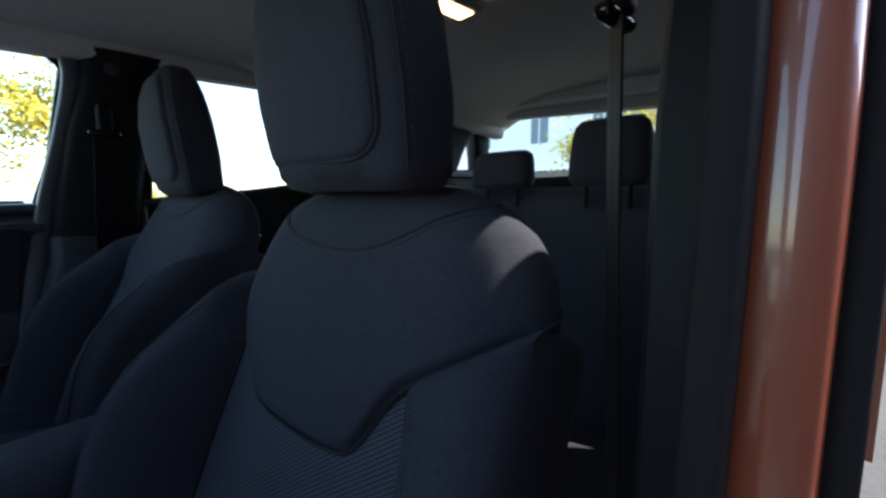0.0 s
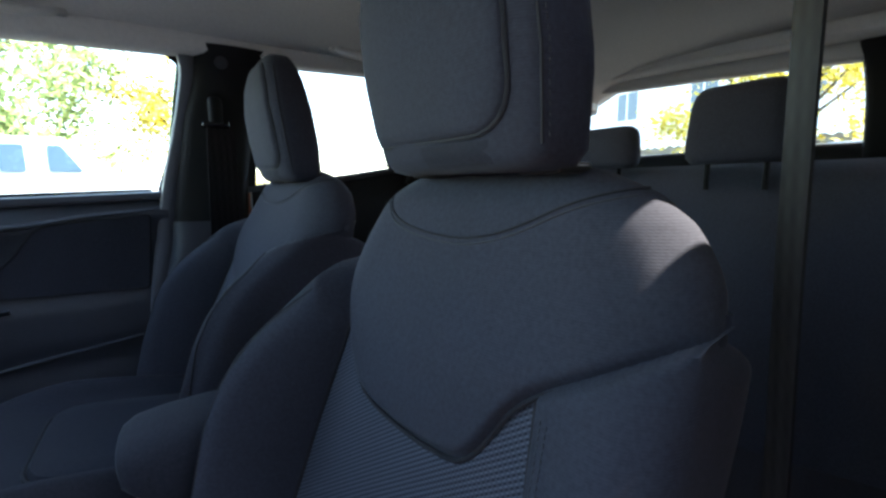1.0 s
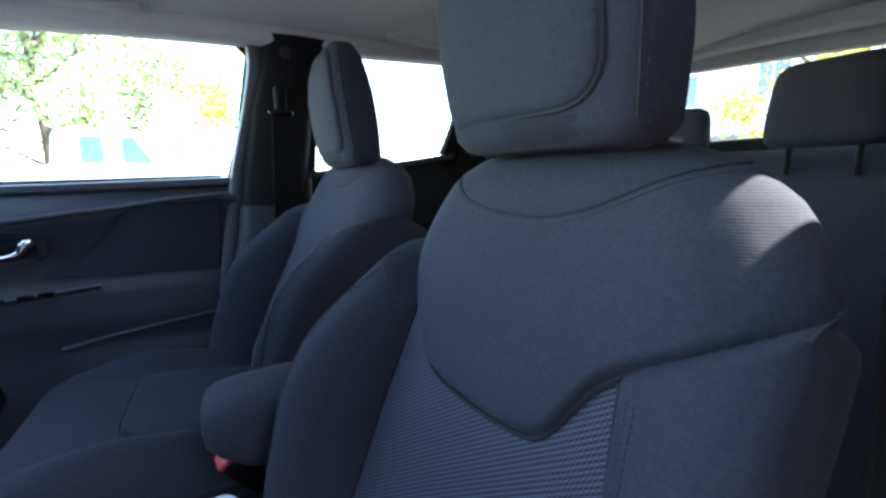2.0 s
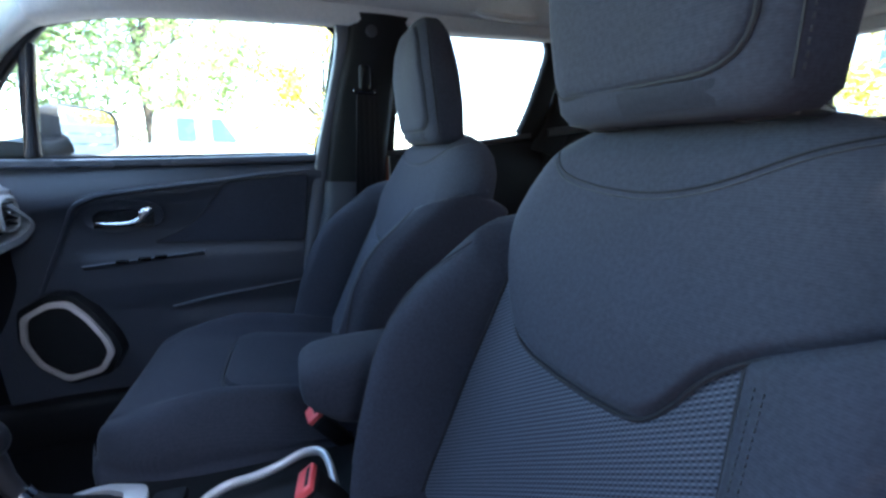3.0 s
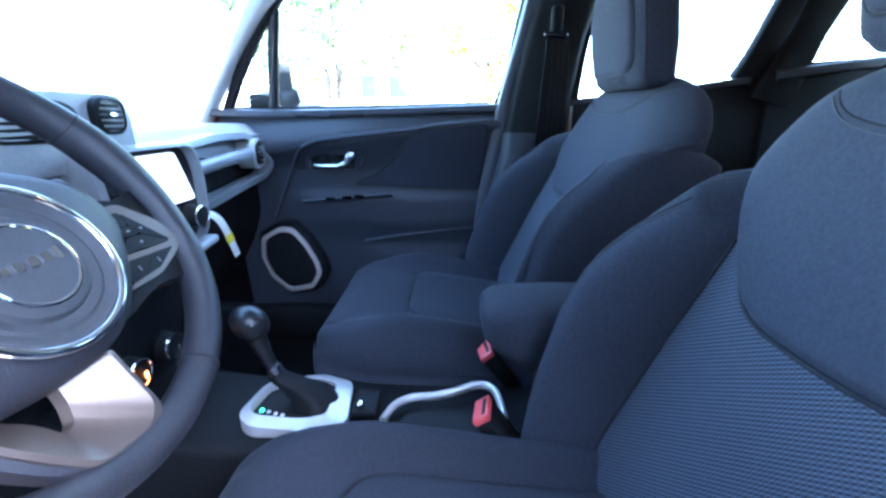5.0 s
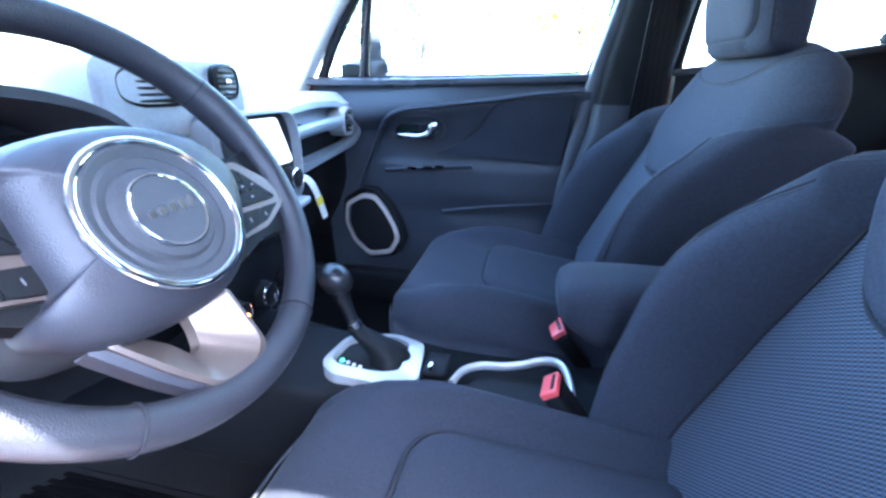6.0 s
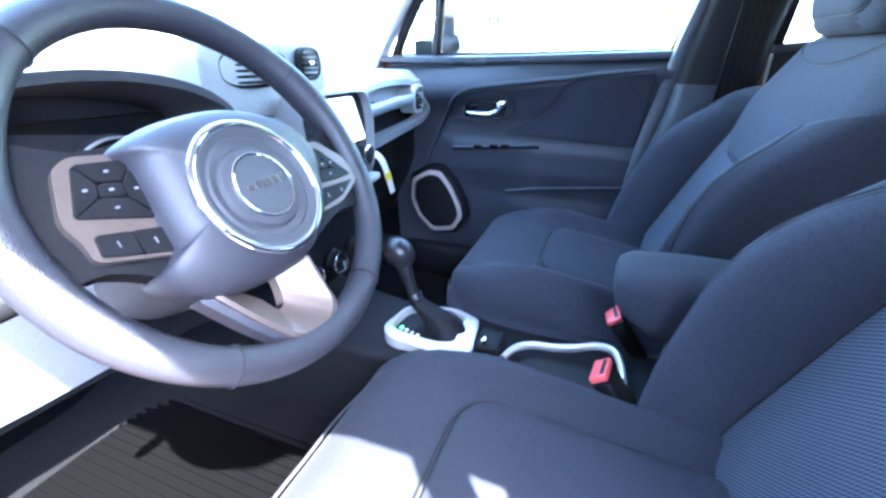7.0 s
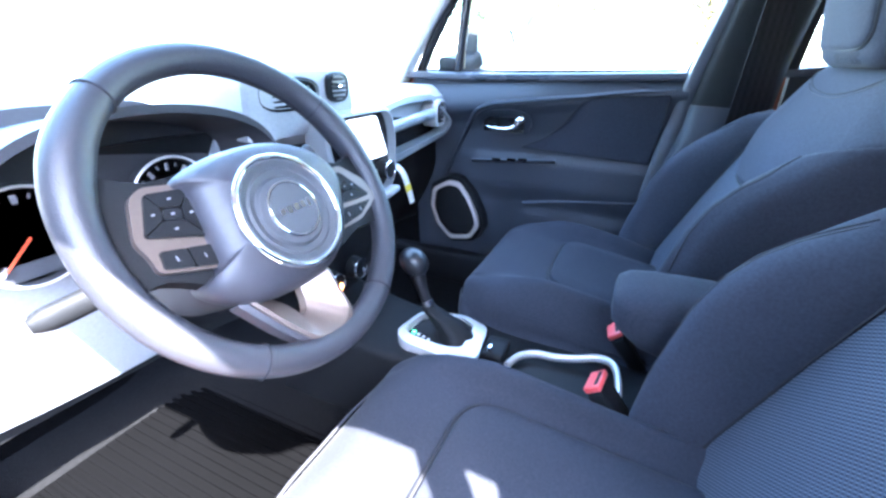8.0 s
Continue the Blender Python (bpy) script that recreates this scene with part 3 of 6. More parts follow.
beam("sill", [(0.67, 0.718, 1.148), (0.95, 0.718, 1.178), (1.20, 0.715, 1.215)], 0.05, 0.022, PLASTIC_GREY, rd, (0, 1, 0))
beam("window_frame_rear", [(1.185, 0.715, 1.21), (1.22, 0.70, 1.30), (1.262, 0.67, 1.47), (1.245, 0.655, 1.53)], 0.075, 0.04, RUBBER, rd, (1, 0, 0))
beam("window_frame_front", [(0.69, 0.715, 1.15), (0.705, 0.70, 1.33), (0.74, 0.67, 1.47), (0.79, 0.655, 1.525)], 0.03, 0.04, RUBBER, rd, (1, 0, 0))
g = mesh_part("pane", *slab(lambda u, w: (0.68 + 0.56 * u, 0.745 - 0.085 * w, 1.14 + 0.40 * w), 5, 5, (0, 0.004, 0)), GLASS, rd)
g.visible_shadow = False
mesh_part("outer_skin", *slab(lambda u, w: (0.64 + 0.75 * u, 0.80 + 0.03 * math.sin(3.1 * w), 0.40 + 0.74 * w), 6, 10, (0, -0.01, 0)), ORANGE, rd)

cp = thing("c_pillar", (1.4, 0.68, 0.6), "black rear pillar and quarter trim", "pillar", kind="structure")
beam("pillar", [(1.27, 0.71, 1.15), (1.33, 0.695, 1.35), (1.37, 0.66, 1.53)], [0.13, 0.10, 0.14], 0.05, PLASTIC, cp, (1, 0, 0))
mesh_part("quarter_panel", *slab(lambda u, w: (1.26 + 0.95 * u, 0.70 - 0.02 * math.sin(3 * w) - 0.04 * u, 0.42 + (0.835 + 0.07 * u) * w), 12, 12, (0, 0.03, 0)), PLASTIC, cp)
beam("quarter_sill", [(1.26, 0.70, 1.225), (1.6, 0.695, 1.265), (2.15, 0.66, 1.29)], 0.06, 0.03, PLASTIC_GREY, cp, (0, 1, 0))
beam("rear_pillar", [(1.78, 0.69, 1.22), (1.83, 0.67, 1.40), (1.86, 0.64, 1.54)], [0.20, 0.24, 0.30], 0.06, PLASTIC, cp, (1, 0, 0))
beam("d_pillar", [(2.12, 0.70, 1.05), (2.10, 0.69, 1.30), (2.06, 0.66, 1.53)], 0.10, 0.08, PLASTIC, cp, (1, 0, 0))
g = mesh_part("quarter_pane", *slab(lambda u, w: (1.30 + 0.60 * u, 0.735 - 0.075 * w, 1.24 + 0.30 * w), 4, 4, (0, 0.004, 0)), GLASS, cp)
g.visible_shadow = False

# grab handle under the passenger's roof rail
gh = thing("grab_handle", (1.0, 0.58, 1.56), "pale grey folding roof grab handle", "handle", "roof grab handles")
mesh_part("grip", *tube(spline([(0.93, 0.575, 1.560), (0.945, 0.545, 1.542), (1.02, 0.535, 1.534), (1.10, 0.545, 1.540), (1.115, 0.575, 1.560)], 6), 0.010, 10), TRIMPALE, gh)
for gx in (0.925, 1.12):
    part("foot", box_bm(gx, 0.582, 1.560, 0.035, 0.04, 0.025, 0.008, 3), TRIMPALE, gh)
copy_thing(gh, pose(0.19, 0.600, 1.545))

# ---- tailgate ----
tg = thing("tailgate", (2.2, 0, 0.6), "closed tailgate with a wide rear window", "tailgate", kind="structure")


def tg_pt(y, z):
    return (2.19 - 0.25 * (z - 1.25), y, z)


beam("lower_trim", [tg_pt(0.74, 1.14), tg_pt(0.14, 1.15), tg_pt(-0.72, 1.14)], 0.10, 0.25, PLASTIC, tg, (1, 0, 0))
beam("upper_trim", [tg_pt(0.78, 1.580), tg_pt(0.14, 1.545), tg_pt(-0.70, 1.485)], 0.06, 0.06, TRIMPALE, tg, (1, 0, 0))
beam("side_trim", [tg_pt(0.755, 1.2), tg_pt(0.75, 1.40), tg_pt(0.73, 1.56)], 0.08, 0.09, PLASTIC, tg, (1, 0, 0))
beam("side_trim", [tg_pt(-0.39, 1.2), tg_pt(-0.39, 1.40), tg_pt(-0.37, 1.56)], 0.08, 0.14, PLASTIC, tg, (1, 0, 0))
g = mesh_part("pane", *slab(lambda u, w: tg_pt(-0.55 + 1.35 * u, 1.18 + 0.38 * w), 6, 4, (0.004, 0, 0)), GLASS, tg)
g.visible_shadow = False
mesh_part("outer_skin", *slab(lambda u, w: (2.28, -0.80 + 1.6 * u, 0.35 + 0.85 * w), 4, 4, (0.02, 0, 0)), ORANGE, tg)
beam("header", [(2.08, 0.68, 1.60), (2.05, 0.1, 1.58), (2.06, -0.66, 1.535)], 0.10, 0.05, HEADLINER, tg, (1, 0, 0))

# ---- driver's side: pillar with its painted jamb, sill, quarter ----
db = thing("b_pillar", (0.72, -0.7, 0.4), "driver's door pillar with black trim and orange painted jamb", "pillar", kind="structure")
beam("trim", [(0.765, -0.684, 0.40), (0.765, -0.684, 0.90), (0.77, -0.682, 1.20), (0.818, -0.675, 1.346), (0.842, -0.664, 1.43), (0.885, -0.640, 1.57)], 0.10, 0.05, PLASTIC, db, (1, 0, 0))
beam("seal", [(0.665, -0.708, 0.40), (0.670, -0.708, 0.95), (0.685, -0.705, 1.30), (0.71, -0.67, 1.55)], 0.022, 0.018, RUBBER, db, (1, 0, 0), label="black rubber door seal")
beam("jamb", [(0.70, -0.724, 0.40), (0.705, -0.724, 0.95), (0.72, -0.720, 1.30), (0.75, -0.69, 1.55)], 0.05, 0.042, ORANGE, db, (1, 0, 0), label="glossy orange painted door jamb")
beam("outer_seal", [(0.71, -0.750, 0.40), (0.715, -0.750, 0.95), (0.73, -0.746, 1.30), (0.76, -0.71, 1.55)], 0.018, 0.014, RUBBER, db, (1, 0, 0))
db2 = thing("door_3", (1.1, -0.74, 0.4), "closed rear driver's side door in orange paint", "door", kind="structure")
mesh_part("outer_skin", *slab(lambda u, w: (0.77 + 0.62 * u, -0.80 - 0.03 * math.sin(3.1 * w), 0.40 + 0.76 * w), 6, 10, (0, 0.02, 0)), ORANGE, db2)
mesh_part("trim_panel", *slab(lambda u, w: (0.82 + 0.55 * u, -0.71 + 0.03 * math.sin(2.6 * w), 0.42 + (0.74 + 0.06 * u) * w), 8, 10, (0, -0.03, 0)), PLASTIC, db2)
# Bars, panel and lowered dark pane added to shape the shoulder's sun patch
beam("sun_edge_bar", [(0.826, -0.705, 1.28), (0.906, -0.70, 1.375), (0.946, -0.69, 1.45), (0.981, -0.675, 1.55)], 0.088, 0.03, GLOSSBLACK, db2, (1, 0, 0))
corner = [(x, -0.700, z) for x, z in rounded([(0.80, 0.95), (0.80, 1.24), (0.87, 1.30), (1.05, 1.36), (1.05, 0.95)], 0.01, 3)]
part("sun_block_panel", prism(corner, (0, -0.02, 0)), PLASTIC, db2)
beam("window_frame_top", [(0.80, -0.660, 1.556), (1.0, -0.655, 1.560), (1.35, -0.655, 1.562)], 0.030, 0.065, GLOSSBLACK, db2, (0, 1, 0))
g = mesh_part("pane", *slab(lambda u, w: (0.90 + 0.05 * w + (0.47 - 0.05 * w) * u, -0.745 + 0.065 * w, 1.16 + 0.29 * w), 4, 4, (0, 0.004, 0)), SUNCUT_GLASS, db2, "dark privacy glass lowered a little")
dq = thing("quarter_panel", (1.8, -0.7, 0.6), "black rear quarter trim behind the driver's side rear door", "panel", kind="structure")
# Made wider than a pillar needs, to keep sun off the rear cushion
beam("pillar", [(1.52, -0.70, 1.15), (1.54, -0.68, 1.35), (1.56, -0.65, 1.53)], [0.40, 0.36, 0.40], 0.05, PLASTIC, dq, (1, 0, 0))
mesh_part("panel", *slab(lambda u, w: (1.37 + 0.85 * u, -0.71, 0.42 + 0.85 * w), 4, 4, (0, -0.03, 0)), PLASTIC, dq)
beam("rear_pillar", [(1.98, -0.66, 1.22), (1.98, -0.65, 1.40), (1.97, -0.62, 1.54)], [0.36, 0.36, 0.36], 0.06, PLASTIC, dq, (1, 0, 0))

dbelt = thing("seat_belt", (0.64, -0.67, 0.45), "dark grey driver's seat belt hanging from its pillar guide", "seat belt", group="front seat belts")
belt_set(dbelt, -1, (0.905, -0.552, 1.345), (0.945, -0.565, 0.45), 0.03, (0.77, 0.64, 0))
beam("guide_arm", [(0.907, -0.560, 1.375), (0.895, -0.60, 1.385), (0.87, -0.645, 1.40)], 0.045, 0.03, PLASTIC, dbelt, (1, 0, 0), label="black belt guide arm on the pillar")

for sg, x0, x1 in ((1, -0.95, 2.2), (-1, 0.7, 2.2)):
    rk = beam("rocker_sill", [(x0, 0.725 * sg, 0.38), ((x0 + x1) / 2, 0.725 * sg, 0.38), (x1, 0.725 * sg, 0.38)], 0.09, 0.16, PLASTIC, None, (0, 1, 0))
    tagged(rk, "black plastic door sill trim along the floor", "sill", kind="structure")

# lamp in the headliner and the passenger's folded sun visor
dome = thing("dome_lamp", (1.21, -0.01, 1.60), "small rectangular ceiling lamp with a warm bulb", "lamp")
part("housing", box_bm(1.21, -0.01, 1.618, 0.14, 0.075, 0.022, 0.010, 3), TRIMPALE, dome)
part("lens", box_bm(1.21, -0.01, 1.606, 0.10, 0.05, 0.008, 0.004, 2), glow("warm lamp lens", (1.0, 0.62, 0.30), 1.5), dome, "glowing warm lamp lens")
sill = thing("door_sill", (0.0, -0.72, 0.3), "driver's door sill with black scuff plate and orange paint", "sill", kind="structure")
beam("scuff_plate", [(-0.75, -0.66, 0.405), (-0.2, -0.665, 0.39), (0.7, -0.665, 0.39)], 0.12, 0.05, PLASTIC, sill, (0, 1, 0))
beam("painted_sill", [(-0.80, -0.755, 0.375), (-0.2, -0.76, 0.36), (0.72, -0.76, 0.36)], 0.10, 0.06, ORANGE, sill, (0, 1, 0))
mesh_part("seal", *tube(spline([(-0.83, -0.712, 1.0), (-0.84, -0.715, 0.7), (-0.74, -0.715, 0.44), (-0.60, -0.715, 0.425), (0.1, -0.715, 0.42), (0.69, -0.715, 0.42)], 8), 0.011, 10), RUBBER, sill, "black rubber door seal")
beam("front_jamb", [(-0.90, -0.76, 0.36), (-0.92, -0.765, 0.70), (-0.90, -0.755, 1.03)], 0.12, 0.08, ORANGE, sill, (1, 0, 0))
for sg in (1, -1):
    kp = mesh_part("footwell_side", *slab(lambda u, w: (-0.97 + 0.62 * u - 0.10 * u * w, sg * (0.725 - 0.012 * math.sin(3 * w)), 0.34 + (0.72 if sg > 0 else 0.40) * w), 8, 10, (0, sg * 0.02, 0)), CARPET)
    tagged(kp, "dark lined side of the footwell", "panel", kind="structure")
mesh_part("kick_panel", *slab(lambda u, w: (-0.93 + 0.26 * u - 0.12 * u * w, -0.69 + 0.01 * math.sin(3 * w), 0.38 + 0.34 * w), 6, 8, (0, -0.03, 0)), PLASTIC, sill)

# ---- front seats ----
V_Y = [-0.25, -0.217, -0.199, -0.16, -0.119, -0.097, -0.083, -0.063, -0.04, 0.0, 0.037, 0.08, 0.112, 0.13, 0.144, 0.155, 0.165, 0.176, 0.20, 0.25]
V_Z = [1.062, 1.046, 1.032, 1.009, 0.985, 0.961, 0.930, 0.906, 0.901, 0.899, 0.900, 0.903, 0.911, 0.928, 0.948, 0.968, 0.985, 1.001, 1.030, 1.060]
V_SOFT = [-0.009, -0.006, -0.003, 0.0, 0.003, 0.006, 0.009]
YOKE_Y = [-0.160, -0.144, -0.118, -0.085, -0.05, -0.005, 0.035, 0.07, 0.105, 0.13, 0.15, 0.160]
YOKE_Z = [1.155, 1.150, 1.143, 1.126, 1.110, 1.101, 1.102, 1.105, 1.111, 1.120, 1.136, 1.150]
SKEW = 0.15      # the backrests turn a little towards the console


def front_seat(y0, dx, lean, dz, head_dx, label, group):
    """A seat: y0 its middle; dx, lean and dz set its backrest's place and recline."""
    face = lambda z: 0.642 + (z - 0.923) * 0.33
    half = lambda z, sg=1: (1.0 if sg > 0 else 0.885) * lerp_t(z, [0.8, 1.0, 1.03, 1.07, 1.09, 1.11, 1.123, 1.137, 1.147, 1.156, 1.166, 1.174, 1.180], [0.244, 0.243, 0.241, 0.235, 0.227, 0.214, 0.204, 0.189, 0.175, 0.155, 0.128, 0.095, 0.04])
    rear_x = lambda z: lerp_t(z, [0.9, 1.08, 1.12, 1.145, 1.165, 1.180], [0.775, 0.797, 0.797, 0.788, 0.775, 0.752])
    # the woven insert's edges: towards +y and towards -y
    edge_p = lambda z: lerp_t(z, [0.58, 0.67, 0.84, 0.925, 0.995, 1.03], [0.190, 0.196, 0.183, 0.171, 0.163, 0.162])
    edge_m = lambda z: lerp_t(z, [0.58, 0.70, 0.80, 0.893, 0.985], [0.180, 0.168, 0.152, 0.134, 0.120])
    inner = 1 if y0 < 0 else -1
    seat = thing("front_seat", (0.3, y0, 0.36), label, "car seat", group)

    def put(p):
        x, y, z = p
        return x + dx + lean * (z - 0.923) - SKEW * y, y0 + y, z + dz * sstep(0.6, 0.85, z)

    def laid(shape):
        return [put(p) for p in shape[0]], shape[1]

    def v_edge(y):
        return sum(lerp_t(y + d, V_Y, V_Z) for d in V_SOFT) / len(V_SOFT)

    def skin(y, z):
        """The shoulder panel's front, lightly crowned across and towards its top."""
        return face(z) + 0.010 * (y / 0.2) ** 2 - 0.008 * math.exp(-((z - 0.99) / 0.06) ** 2) + 0.016 * sstep(1.13, 1.18, z)

    def corner(z, sg=1):
        h = half(z, sg)
        lo = h * (0.66 - 0.12 * sstep(1.0, 1.10, z))
        return h, lo, min(0.085, (rear_x(z) - skin(lo, z)) * 0.6)

    def rim(a, z, sg):
        """Half a level section: front, rounded shoulder, side and back; a from 0 to 1."""
        h, lo, r = corner(z, sg)
        back, f = rear_x(z), skin(lo, z)
        if a <= 0.5:
            return a / 0.5 * lo, skin(a / 0.5 * lo, z)
        if a <= 0.72:
            g = (a - 0.5) / 0.22 * math.pi / 2
            return lo + (h - lo) * math.sin(g), f + r * (1 - math.cos(g))
        rb = min(0.03, h * 0.4)
        if a <= 0.87:
            g = (a - 0.72) / 0.15 * math.pi / 2
            return h - rb * (1 - math.cos(g)), f + r + (back - f - r) * math.sin(g)
        return (h - rb) * (1 - (a - 0.87) / 0.13), back

    def panel_x(y, z):
        """The panel's depth at a signed distance y from the middle."""
        h, lo, r = corner(z, 1 if y >= 0 else -1)
        y = abs(y)
        if y <= lo:
            return skin(y, z)
        q = min(1.0, (y - lo) / (h - lo))
        return skin(lo, z) + r * (1 - math.sqrt(1 - q * q))

    rings = []
    for j in range(49):
        w = j / 48
        w = w - 0.14 * math.sin(2 * math.pi * w) / (2 * math.pi)
        ring = []
        for k in range(160):
            s = 2 * k / 160 - 1
            a, sg = abs(s), (1 if s >= 0 else -1)
            z = 1.0
            for _ in range(4):
                y, x = rim(a, z, sg)
                zb = v_edge(sg * min(y, half(1.03, sg))) - 0.035 * sstep(0.64, 0.78, a)
                z = zb + (1.180 - zb) * w
            y, x = rim(a, z, sg)
            x += 0.014 * math.exp(-((z - zb) / 0.009) ** 2) * sstep(0.72, 0.60, a)
            y -= 1.0 * max(0.0, v_edge(sg * half(1.03, sg)) - 0.012 - z) * sstep(0.60, 0.72, a)
            ring.append((x, sg * y, z))
        rings.append(ring)
    pv, pf = loft(rings, caps=False)
    pf.append(tuple(range(48 * 160, 49 * 160)))
    mesh_part("shoulder_panel", *laid((pv, pf)), FABRIC, seat, "smooth black cloth shoulder panel", angle=80)

    def dish(y, z):
        return face(z) + 0.010 + 0.010 * sstep(0.95, 0.75, z) * (1 - (y / 0.2) ** 2)

    def insert(u, w):
        z = 0.8
        for _ in range(5):
            y = -edge_m(z) - 0.012 + (edge_m(z) + edge_p(z) + 0.024) * u
            zt = v_edge(y) + 0.014
            z = 0.57 + (zt - 0.57) * w
        return dish(y, z) + 0.012 * sstep(0.016, 0.002, zt - z), y, z

    mesh_part("centre_insert", *laid(slab(insert, 60, 60, (0.03, 0, 0))), MESHCLOTH, seat, "dark blue-grey woven mesh insert")

    def bolster_ring(sg, z):
        e = face(z) + 0.004
        if sg == inner or y0 > 0:
            d = lerp_t(z, [0.55, 0.65, 0.75, 0.86, 0.91, 0.95, 1.0, 1.035, 1.06], [0.075, 0.095, 0.112, 0.124, 0.120, 0.104, 0.064, 0.034, 0.012])
        else:
            d = lerp_t(z, [0.60, 0.75, 0.85, 1.0, 1.058], [0.085, 0.060, 0.032, 0.014, 0.0])
        c = e - d
        wd = lerp_t(z, [0.55, 0.7, 0.95, 1.0, 1.03, 1.06], [0.235, 0.248, 0.247, 0.245, 0.241, 0.232]) * (1.0 if sg > 0 else 0.90)
        kb = sstep(1.0, 1.058, z)
        ji = edge_p(z) if sg > 0 else edge_m(z)
        yc = ji + (wd - ji) * 0.66
        pts = [(e + 0.13 - 0.07 * kb, ji - 0.002), (e + 0.016, ji), (e - d * 0.40, ji + (yc - ji) * 0.22), (e - d * 0.86, ji + (yc - ji) * 0.58), (c, yc), (c + d * 0.06 + 0.006, wd - 0.016), (c + d * 0.25 + 0.022, wd - 0.001), (e + 0.05 - 0.02 * kb, wd + 0.001), (e + 0.15 - 0.09 * kb, wd - 0.016)]
        out = []
        for x, y in spline(pts, 6, True):
            tuck = sstep(-0.003, 0.006, z - v_edge(sg * y))
            if tuck > 0:
                x = x + tuck * max(0.0, panel_x(sg * y, z) + 0.016 - x)
            out.append((x, y))
        return out

    def on_bolster(sg, y, z):
        front = sorted((q, x) for x, q in bolster_ring(sg, z)[6:32])
        return lerp_t(y, [q[0] for q in front], [q[1] for q in front])

    def stitches(name, sg, line, z0, z1):
        sv, sf = [], []
        for z in np.arange(z0, z1, 0.0055):
            a, b2 = tube([put((on_bolster(sg, line(zz), zz) - 0.0004, sg * line(zz), zz)) for zz in (z, z + 0.0032)], 0.0006, 4)
            sf += [tuple(i + len(sv) for i in q) for q in b2]
            sv += a
        mesh_part(name, sv, sf, STITCH, seat, angle=0)

    for sg in (1, -1):
        rings = [[put((x, sg * y, z)) for x, y in bolster_ring(sg, z)] for z in np.concatenate([np.linspace(0.55, 0.96, 20), np.linspace(0.97, 1.058, 20)])]
        mesh_part("side_bolster", *loft(rings), FABRIC, seat, angle=70)
        ji = edge_p if sg > 0 else edge_m
        wide = lambda z: lerp_t(z, [0.55, 0.7, 0.95, 1.0, 1.03], [0.235, 0.248, 0.247, 0.245, 0.241]) * (1.0 if sg > 0 else 0.90)
        if sg == inner or y0 > 0:
            crest_y = lambda z: ji(z) + (wide(z) - ji(z)) * lerp_t(z, [0.6, 0.98, 1.03], [0.80, 0.72, 0.45])
            for off, r in ((0.0, 0.0014), (0.006, 0.0010)):
                mesh_part("bolster_seam", *tube([put((on_bolster(sg, crest_y(z) - off, z) - 0.0004, sg * (crest_y(z) - off), z)) for z in np.linspace(0.60, 1.022, 40)], r, 6), THREAD if off == 0 else STITCH, seat)
        else:
            for off in (0.016, 0.024):
                stitches("topstitching", sg, lambda z: edge_m(z) + off, 0.60, 0.978)
        mesh_part("insert_seam", *tube([put((dish(sg * ji(z), z) - 0.002, sg * (ji(z) + 0.002), z)) for z in np.linspace(0.60, 0.985, 30)], 0.0026, 6), THREAD, seat)
    # double seam under the headrest
    ys = np.linspace(-0.150, 0.155, 61)
    for off, r in ((0.0, 0.0014), (-0.006, 0.0011)):
        mesh_part("yoke_seam", *tube([put((panel_x(y, yz) - 0.0004, y, yz)) for y, yz in ((y, off + sum(lerp_t(y + 2 * d, YOKE_Y, YOKE_Z) for d in V_SOFT) / 7) for y in ys)], r, 6), THREAD if off == 0 else STITCH, seat)
    # edge of the V
    vy = np.linspace(-0.206, 0.205, 110)
    mesh_part("v_seam", *tube([put((panel_x(y, v_edge(y)) + 0.011, y, v_edge(y) - 0.0005)) for y in vy], 0.0026, 6), THREAD, seat)
    # hard back shell
    rings = []
    for z in np.linspace(0.50, 1.06, 16):
        c, h, g = face(z) + 0.035, half(z) * 0.93, half(z, -1) * 0.93
        pts = [(c + 0.03, -g * 0.98), (c + 0.07, -g * 0.90), (c + 0.11, -g * 0.6), (c + 0.125, 0), (c + 0.11, h * 0.6), (c + 0.07, h * 0.90), (c + 0.03, h * 0.98), (c + 0.025, 0)]
        rings.append([put((p[0], p[1], z)) for p in spline(pts, 3, True)])
    mesh_part("back_shell", *loft(rings), PLASTIC, seat)

    # headrest
    hz = [1.166, 1.170, 1.182, 1.25, 1.32, 1.375, 1.41, 1.432, 1.442]
    hw = [0.098, 0.112, 0.122, 0.130, 0.126, 0.112, 0.091, 0.062, 0.026]
    hf = [0.704, 0.692, 0.682, 0.668, 0.660, 0.662, 0.670, 0.682, 0.696]
    hb = [0.762, 0.772, 0.778, 0.773, 0.763, 0.752, 0.742, 0.732, 0.718]

    def head_front(y, z):
        w, fr, bk = lerp_t(z, hz, hw), lerp_t(z, hz, hf), lerp_t(z, hz, hb)
        s = min(1.0, abs(y) / w)
        return head_dx - 0.05 * y + (fr + bk) / 2 - (bk - fr) / 2 * (1 - s ** 3.6) ** (1 / 3.6)

    rings = []
    for z in np.concatenate([hz[:3], np.linspace(1.2, 1.42, 12), hz[7:]]):
        w, fr, bk = lerp_t(z, hz, hw), lerp_t(z, hz, hf), lerp_t(z, hz, hb)
        ring = []
        for k in range(56):
            a = 2 * math.pi * k / 56
            ca, sa = math.cos(a), math.sin(a)
            y = w * math.copysign(abs(sa) ** 0.56, sa)
            ring.append((head_dx - 0.05 * y + (fr + bk) / 2 + (bk - fr) / 2 * math.copysign(abs(ca) ** 0.56, ca), y0 + y, z))
        rings.append(ring)
